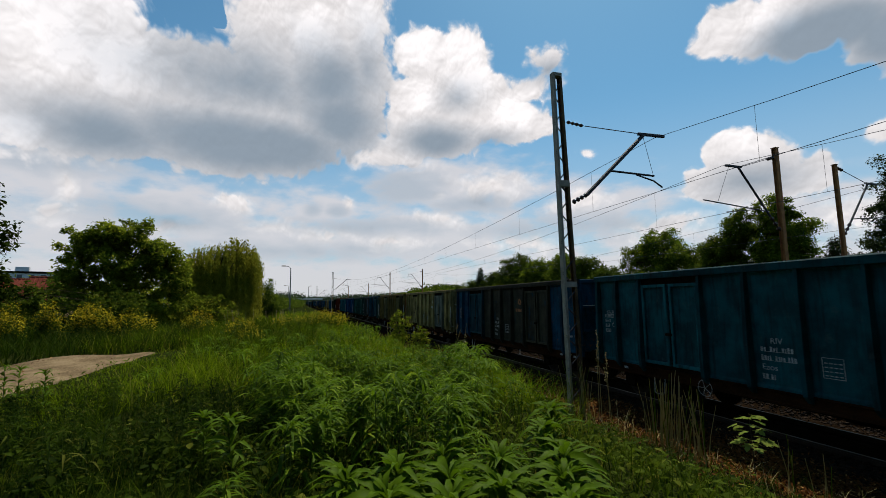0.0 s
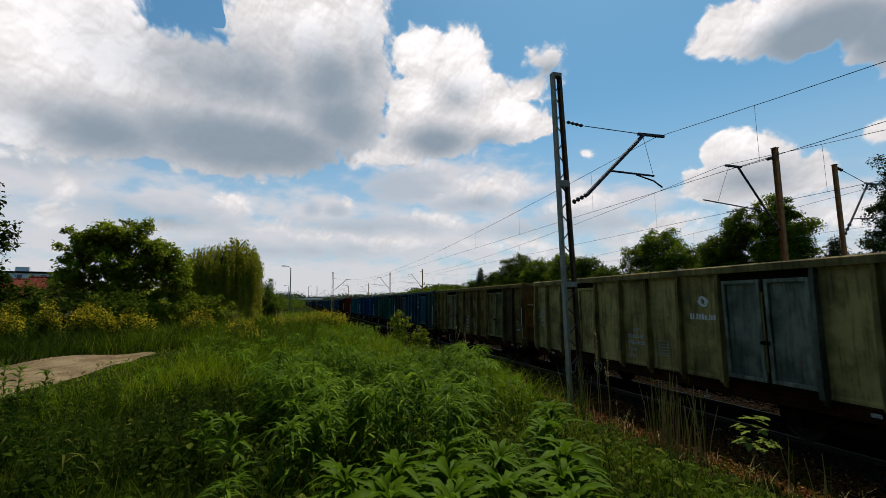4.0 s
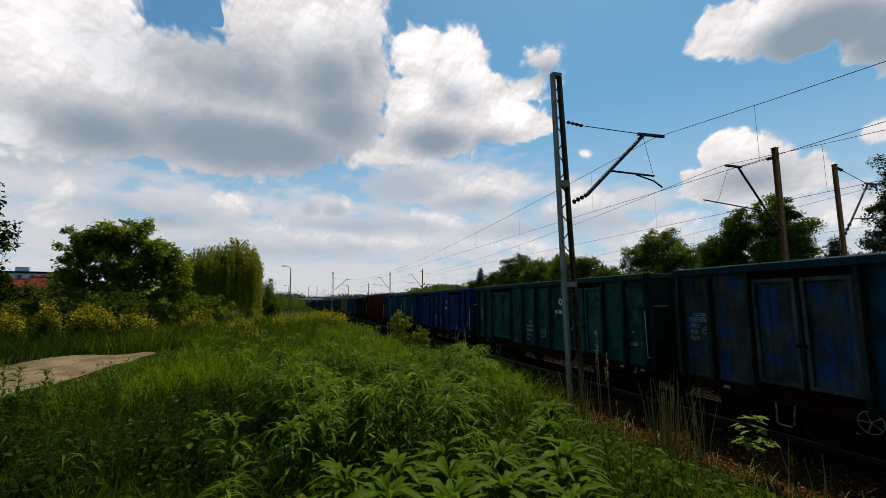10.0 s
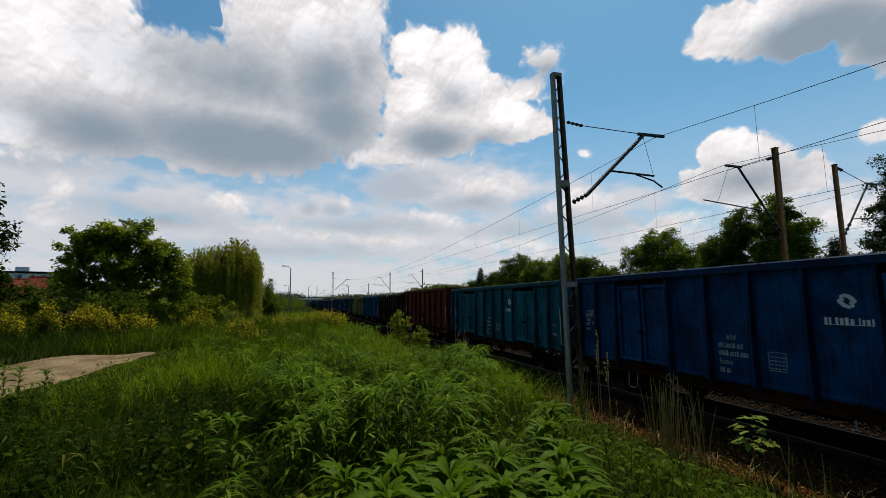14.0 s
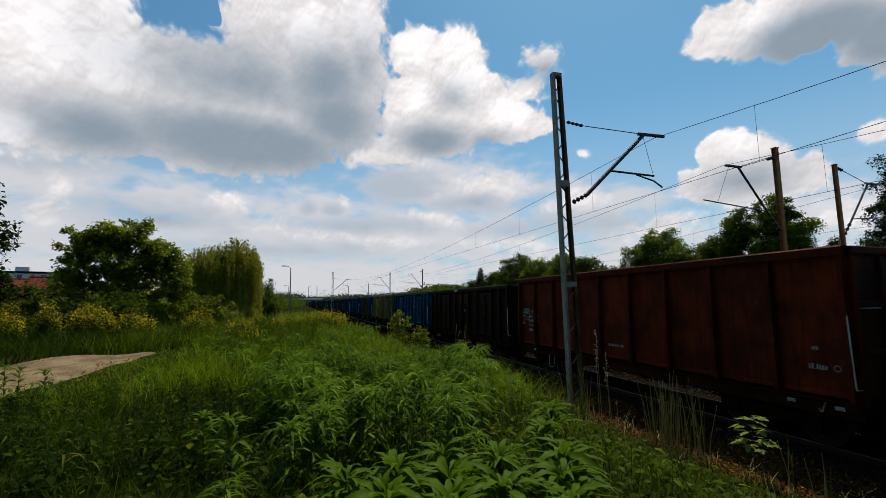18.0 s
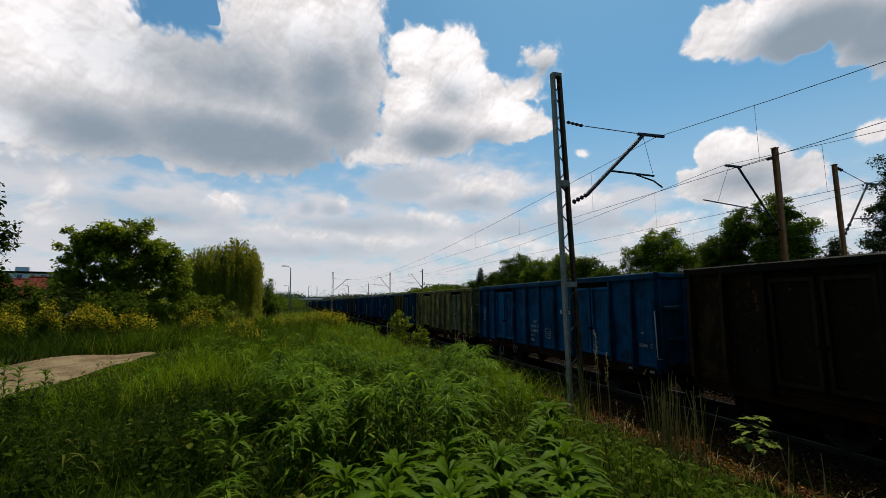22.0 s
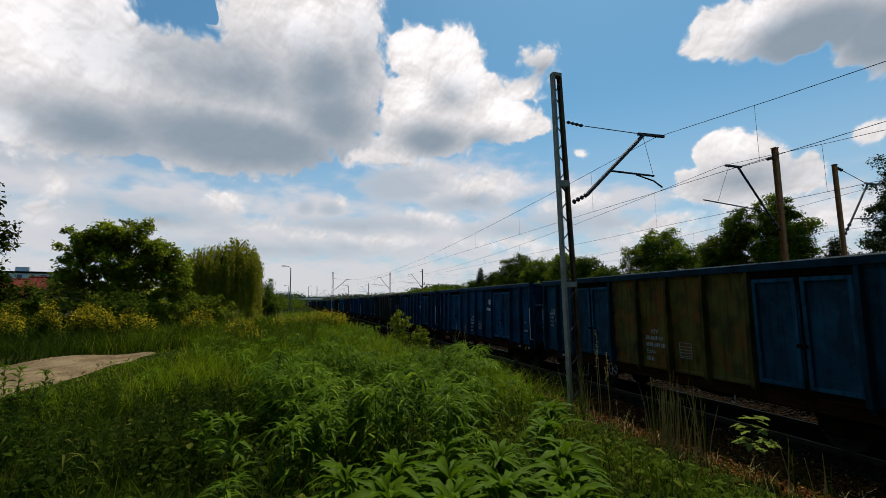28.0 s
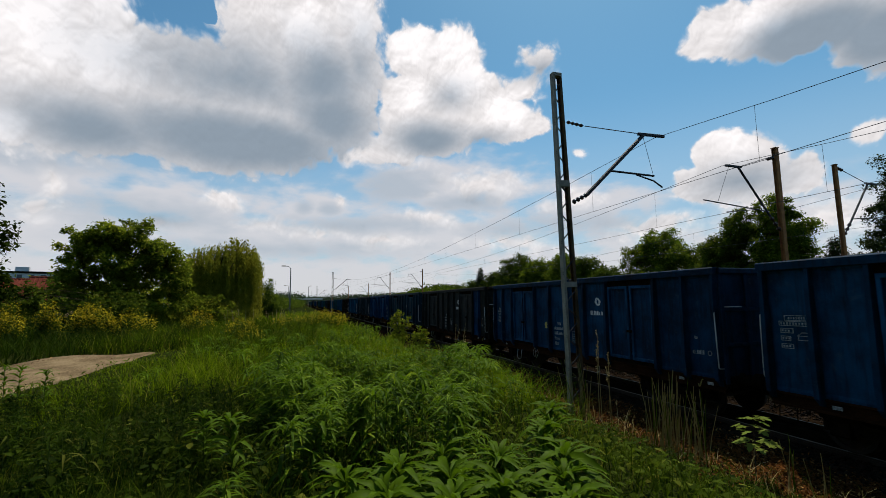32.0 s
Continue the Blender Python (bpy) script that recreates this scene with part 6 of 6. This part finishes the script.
tree("elder_bush", "light green elder bush by the rails", 7.3, 33.0, [(0, 0, 1.6, 0.8, 0.8, 1.1), (-0.2, -0.4, 0.8, 0.8, 0.8, 0.7)], WALNUT, 60, 44, 0.14, 0.30, 0.03, 0, "bush", "shrubs")
tree("elder_bush", "light green elder bush by the rails", 7.5, 28.0, [(0, 0, 1.1, 0.55, 0.6, 0.8), (0.1, 0.5, 0.7, 0.6, 0.6, 0.6)], WALNUT, 40, 44, 0.12, 0.26, 0.03, 0, "bush", "shrubs")
tree("hedge", "dense dark garden hedge in front of the red roofs", -20.6, 43, [(-1.4, 0, 1.75, 1.7, 0.9, 1.15), (0.6, 0, 1.65, 1.6, 0.9, 1.2), (2.6, 0.3, 1.7, 1.4, 0.9, 1.2)], BRAMBLE, 200, 80, 0.17, 0.45, 0.06, 0, "hedge", "shrubs")
# beyond the tracks
tree("roadside_tree", "tall dark broadleaf tree behind the railway", 30.0, 20.5, [(0, 0.2, 8.8, 1.1, 1.1, 1.5), (0.3, -0.6, 7.2, 1.3, 1.3, 1.5), (0.2, 0.8, 7.0, 1.3, 1.2, 1.6), (0, -0.9, 5.2, 1.7, 1.7, 1.9), (0, 0.7, 5.0, 1.7, 1.7, 1.9), (0, 0, 3.4, 2.2, 2.2, 1.6)], DARKLEAF, 480, 150, 0.17, 0.52, 0.24)
tree("roadside_tree", "lighter green broadleaf tree behind the railway", 30.0, 24.2, [(0, -0.9, 8.0, 1.2, 1.3, 1.5), (0, 0.7, 6.4, 1.3, 1.3, 1.4), (0, 0, 4.8, 1.8, 2.2, 1.8), (0, 1.2, 3.8, 1.8, 1.8, 1.6)], BUSHLEAF, 440, 150, 0.17, 0.52, 0.2)
tree("roadside_tree", "rounded broadleaf tree behind the railway", 32.0, 32.3, [(0, 0, 8.0, 2.0, 2.0, 1.7), (0, -2.4, 6.6, 1.9, 2.0, 1.6), (0, 2.8, 7.0, 1.9, 2.1, 1.5), (0, 0, 5.0, 2.6, 5.0, 2.0)], DARKLEAF, 360, 170, 0.17, 0.62, 0.22)
tree("roadside_tree", "dark conifer-like tree behind the railway", 26.5, 12.75, [(0, 0.2, 8.6, 0.7, 0.7, 1.5), (0.0, -0.2, 6.8, 1.3, 1.2, 1.5), (0.2, -0.2, 4.9, 1.9, 1.9, 1.8), (0, 0, 3.2, 2.2, 2.2, 1.4)], NEEDLE, 480, 130, 0.13, 0.40, 0.2)


def spruce(x, y, h, wide, label):
    """A straight trunk with tiers of drooping sprays that shorten towards the tip."""
    t = thing("spruce_tree", label, "tree", "trees", "", pose(x, y, float(ground_z(x, y)) - 0.1))
    g = Geo().tube([(0, 0, -0.2), (0, 0, h * 0.5), (0, 0, h)], [0.2, 0.11, 0.015], 8)
    P, A, S = [], [], []
    z = 0.12 * h
    while z < h * 0.97:
        reach = wide * (1 - z / h) ** 0.85 + 0.08
        for a in np.arange(9) * 0.698 + rng.uniform(0, 6):
            L = reach * rng.uniform(0.65, 1.12)
            sx, sy = math.sin(-a), math.cos(a)
            g.tube([(0, 0, z), (sx * L * 0.6, sy * L * 0.6, z - 0.06 * L), (sx * L, sy * L, z - 0.10 * L)], [0.03, 0.02, 0.006], 4, False)
            m = max(12, int(60 * L))
            q = rng.uniform(0.15, 1.05, m)
            P.append(np.stack([sx * L * q + rng.normal(0, 0.10, m), sy * L * q + rng.normal(0, 0.10, m), z - 0.10 * L * q + rng.normal(-0.08, 0.16, m)], -1))
            A.append(a + rng.normal(0, 0.7, m))
            S.append(rng.uniform(0.16, 0.34, m))
        z += 0.026 * h
    g = part("trunk", g.mesh("trunk", BARK, True), t)
    n = sum(len(p) for p in P)
    v, f = strew([(0, 0, 0), (0.14, 0.5, 0), (0, 1, -0.1), (-0.14, 0.5, 0)], LEAF_F, np.concatenate(P), turned(np.concatenate(A), rng.normal(-0.25, 0.3, n), rng.normal(0, 0.4, n)), np.concatenate(S))
    part("crown", fast_mesh("crown", v, f, NEEDLE), t)


spruce(34.0, 80.5, 9.9, 2.6, "small dark spruce behind the railway")
spruce(36.0, 20.8, 7.6, 2.2, "slim dark spruce behind the railway")
for x, y, h, s in ((34, 73, 8.2, 3.2), (34, 65, 10.4, 3.6), (34, 57.5, 9.2, 3.2), (34, 51, 9.2, 3.2), (34, 46, 8.2, 2.8), (33.5, 41.5, 6.6, 2.6), (36, 88, 7.4, 4.0), (38, 100, 7.2, 4.5)):
    tree("hedge_tree", "mid-green hedge tree behind the railway", x, y, [(0, 0, h * 0.8, s * 0.8, s * 0.8, h * 0.22), (0, -s * 0.6, h * 0.6, s * 0.8, s * 0.8, h * 0.24), (0, s * 0.6, h * 0.62, s * 0.8, s * 0.8, h * 0.24), (0, 0, h * 0.42, s * 1.1, s * 1.4, h * 0.36)],
         rng.choice([BUSHLEAF, DARKLEAF]), 380, 100, 0.27, 0.7, 0.14, 0, "tree", "hedge trees")


def far_wood(name, label, x0, y0, x1, y1, depth, h, n, leaf, mat=HAZE):
    """Woods too far to tell tree from tree."""
    u = rng.random(n)
    lump = np.abs(np.sin(u * 37) * 0.5 + np.sin(u * 91 + 1) * 0.35 + np.sin(u * 17) * 0.4)
    top = h * (0.45 + 0.5 * lump)
    x = x0 + (x1 - x0) * u + rng.normal(0, depth, n)
    y = y0 + (y1 - y0) * u + rng.normal(0, depth, n)
    z = ground_z(x, y) + top * rng.random(n) ** 0.42
    v, f = strew(LEAF_V, LEAF_F, np.stack([x, y, z], -1), turned(rng.uniform(0, 6.3, n), rng.normal(0, 0.6, n), rng.normal(0, 0.6, n)), leaf * rng.uniform(0.6, 1.4, n))
    tagged(new(name, fast_mesh(name, v, f, mat)), label, "woods", "", "stuff")


far_wood("far_woods", "hazy row of distant trees beyond the line", 36, 105, 70, 330, 2.5, 8.5, 80000, 0.75, BUSHLEAF)
far_wood("far_woods", "hazy blue-green woods on the horizon", -260, 620, 330, 700, 14, 17, 40000, 2.2)
far_wood("far_woods", "distant trees left of the railway", -60, 260, -8, 330, 5, 11, 14000, 0.9)
far_wood("far_woods", "bushes along the far end of the bank", -5, 110, 1, 230, 1.2, 4.2, 9000, 0.4, BUSHLEAF)
far_wood("far_woods", "trees behind the house gardens", -60, 75, -14, 66, 3, 5.2, 6000, 0.6, WALNUT)
far_wood("far_woods", "trees and hedges behind the far siding", 40, 60, 46, -30, 3, 6.5, 6000, 0.7, BUSHLEAF)
# unseen wood, added to hold sky light off the train's near side
far_wood("far_woods", "tall dense unseen trees added behind the viewpoint to block light", -24, -3, 6, -9, 1.5, 17, 60000, 0.8, NEEDLE)

# ---------------------------------------------------------------- houses, lamp


def house(x, y, rz, w, d, h, roof_h):
    hs = thing("house", "low house with a red clay tile roof", "house", "houses", "", pose(x, y, float(ground_z(x, y)) - 0.1, 0, 0, rz))
    part("wall", Geo().box(-w / 2, w / 2, -d / 2, d / 2, 0, h).mesh("wall", WALLP), hs)
    g = Geo().extrude([(-d / 2 - 0.4, h - 0.15), (0, h + roof_h), (d / 2 + 0.4, h - 0.15), (d / 2 + 0.4, h - 0.02), (0, h + roof_h + 0.16), (-d / 2 - 0.4, h - 0.02)], "x", -w / 2 - 0.3, w / 2 + 0.3)
    rf = part("roof", g.mesh("roof", ROOF), hs, "red clay tiles")
    ridge = Geo()
    k = -w / 2 - 0.3
    while k < w / 2:
        ridge.box(k, k + 0.36, -0.10, 0.10, h + roof_h + 0.10, h + roof_h + 0.22, 0.03)
        k += 0.38
    # the tile courses, as raised lines down both slopes
    rows = Geo()
    k = -w / 2 - 0.2
    while k < w / 2 + 0.25:
        for q in (-1, 1):
            rows.tube([(k, q * (d / 2 + 0.38), h + 0.0), (k, q * 0.02, h + roof_h + 0.15)], 0.045, 5)
        k += 0.30
    part("tile_rolls", rows.mesh("tile_rolls", ROOF), rf)
    part("ridge_tiles", ridge.mesh("ridge_tiles", ROOF), rf)
    for q in (-0.3, 0.3):
        win = part("window", Geo().box(q * w - 0.5, q * w + 0.5, -d / 2 - 0.03, -d / 2 + 0.02, 0.9, 2.1).mesh("window", WHITE), hs)
        part("pane", Geo().box(q * w - 0.42, q * w + 0.42, -d / 2 - 0.04, -d / 2 - 0.031, 0.98, 2.02).mesh("pane", GLASS), win)
    # gable infill
    for x in (-w / 2, w / 2 - 0.2):
        part("gable", Geo().extrude([(-d / 2, h), (d / 2, h), (0, h + roof_h - 0.1)], "x", x, x + 0.2).mesh("gable", WALLP), hs)


house(-24.9, 53, 4, 3.6, 7, 1.5, 2.2)
house(-21.7, 50.0, 14, 2.6, 4.6, 1.7, 2.1)


def block_of_flats(x, y, w, d, floors, rz):
    b = thing("apartment_block", "pale distant block of flats with flat roof", "apartment block", "blocks of flats", "", pose(x, y, 0, 0, 0, rz))
    h = floors * 2.8
    part("wall", Geo().box(-w / 2, w / 2, -d / 2, d / 2, 0, h).mesh("wall", FARWALL), b)
    rf = part("roof", Geo().box(-w / 2 - 0.3, w / 2 + 0.3, -d / 2 - 0.3, d / 2 + 0.3, h, h + 0.7).mesh("roof", CONCRETE), b)
    part("stair_head", Geo().box(-w * 0.3, -w * 0.1, -2, 2, h + 0.7, h + 2.4).mesh("stair_head", FARWALL), rf)
    pane = Geo().box(-0.7, 0.7, -d / 2 - 0.06, -d / 2 + 0.02, 0, 1.4).mesh("window", GLASS)
    for k in range(floors):
        for q in range(int(w / 3.2)):
            part("window", pane, b, "", pose(-w / 2 + 2 + q * 3.2, 0, 0.9 + k * 2.8))


block_of_flats(-92, 200, 18, 11, 5, 20)
block_of_flats(-70, 330, 26, 11, 4, 10)


def street_lamp(x, y, h, arm):
    s = thing("street_lamp", "grey concrete street lamp with a curved arm", "street lamp", "street lamps", "", pose(x, y, float(ground_z(x, y))))
    part("post", Geo().tube([(0, 0, -0.3), (0, 0, h * 0.5), (0, 0, h)], [0.13, 0.10, 0.07], 10).mesh("post", LAMPGREY, True), s)
    part("arm", Geo().tube([(0, 0, h - 0.05), (-arm * 0.3, 0, h + 0.25), (-arm, 0, h + 0.35)], 0.04, 8).mesh("arm", LAMPGREY, True), s)
    part("lamp_head", Geo().box(-arm - 0.5, -arm + 0.1, -0.12, 0.12, h + 0.27, h + 0.42, 0.04).mesh("lamp_head", STEEL), s)


street_lamp(-1.35, 75, 7.3, 0.9)
street_lamp(-3.2, 150, 7.3, 0.9)
street_lamp(3.2, 165, 7.3, -0.9)


def road_bridge():
    b = thing("road_bridge", "low pale road bridge across the far end of the line", "bridge", "", "structure", pose(2, 330, 0))
    part("deck", Geo().box(-30, 14, -4, 4, 4.6, 5.5, 0.1).mesh("deck", FARWALL), b)
    for x in (-14, -2, 8):
        part("pier", Geo().box(x - 0.6, x + 0.6, -3, 3, -0.5, 4.6, 0.1).mesh("pier", CONCRETE), b)


road_bridge()

# ---------------------------------------------------------------- ballast stones


def stones(inner):
    phi = (1 + 5 ** 0.5) / 2
    ico = np.array([(-1, phi, 0), (1, phi, 0), (-1, -phi, 0), (1, -phi, 0), (0, -1, phi), (0, 1, phi), (0, -1, -phi), (0, 1, -phi), (phi, 0, -1), (phi, 0, 1), (-phi, 0, -1), (-phi, 0, 1)], float) / 1.9
    tri = [(0, 11, 5), (0, 5, 1), (0, 1, 7), (0, 7, 10), (0, 10, 11), (1, 5, 9), (5, 11, 4), (11, 10, 2), (10, 7, 6), (7, 1, 8), (3, 9, 4), (3, 4, 2), (3, 2, 6), (3, 6, 8), (3, 8, 9), (4, 9, 5), (2, 4, 11), (6, 2, 10), (8, 6, 7), (9, 8, 1)]
    r = np.random.default_rng(3 + inner)
    shape = ico * r.uniform(0.75, 1.2, (12, 1))
    n = 6000 if inner == 0 else 11000
    y = 2.5 + 30 * r.random(n) ** 1.6
    x = r.uniform(6.9, 9.3, n) if inner == 0 else np.where(r.random(n) < 0.6, r.uniform(9.2, 10.4, n), r.uniform(12.5, 14.5, n))
    bed = np.interp(x, [7.0, 7.7, 9.2, 9.6, 12], [-0.70, -0.68, -0.62, -0.58, -0.58])
    z = bed + r.uniform(-0.01, 0.015, n)
    s = np.stack([r.uniform(0.024, 0.05, n), r.uniform(0.024, 0.05, n), r.uniform(0.018, 0.035, n)], -1)
    rot = turned(r.uniform(0, 6.3, n), r.uniform(-0.6, 0.6, n), r.uniform(-0.6, 0.6, n))
    v, f = strew(shape, tri, np.stack([x, y, z], -1), rot, s)
    m = Nodes("ballast pieces")
    # inner stones get a dark copy of the colours, holding the train's shade
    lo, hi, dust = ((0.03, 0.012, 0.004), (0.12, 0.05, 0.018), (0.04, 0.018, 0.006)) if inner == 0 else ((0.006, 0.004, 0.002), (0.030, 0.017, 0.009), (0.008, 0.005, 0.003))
    rnd = m.n("ShaderNodeNewGeometry").outputs["Random Per Island"]
    co = m.n("ShaderNodeTexCoord").outputs["Object"]
    nz = m.noise(co, 60.0, 4.0)
    c = m.mix(rnd, lo, hi)
    c = m.mix(m.math("MULTIPLY", nz, 0.5), c, dust)
    mat = m.surface(c, 0.9, 0.0, m.bump(nz, 0.5, 0.006), 0.1)
    tagged(new("ballast_stones", fast_mesh("ballast_stones", v, f, mat)), ("loose rust-stained ballast stones", "ballast stones beside the rails, dark-toned for the train's shade")[inner], "stones", "", "stuff")


for inner in (0, 1):
    stones(inner)

# ---------------------------------------------------------------- what moves


def motions():
    walk(clouds, [(0, pose(0, 0, 0)), (16, pose(0, 0, 0, 0.10, 0, 0.52)), (32, pose(0, 0, 0, 0.2, 0, 1.05))])
    ticks = [2.0 * k for k in range(17)]
    for w, wg in WAGONS:
        walk(wg, [(t, pose(TRACK_X, -0.097 + 14.04 * w - run_of(t), RAIL_Z)) for t in ticks])
    # the breeze rocks the taller stems a little
    gust = random.Random(5)
    for ob, x, y, amount in SWAYS:
        z, turn = ob.matrix_basis.translation.z, gust.uniform(0, 6.3)
        walk(ob, [(1.6 * k, pose(x, y, z, amount * math.sin(turn + 2.1 * k), amount * (0.6 + math.sin(turn + 1.7 * k) + 0.5 * math.sin(0.45 * k)))) for k in range(21)])
    steps = [k / 10 for k in range(321)]
    for ax, y in AXLES:
        walk(ax, [(t, pose(0, y, 0.46, math.degrees(run_of(t) / 0.46))) for t in steps])


motions()
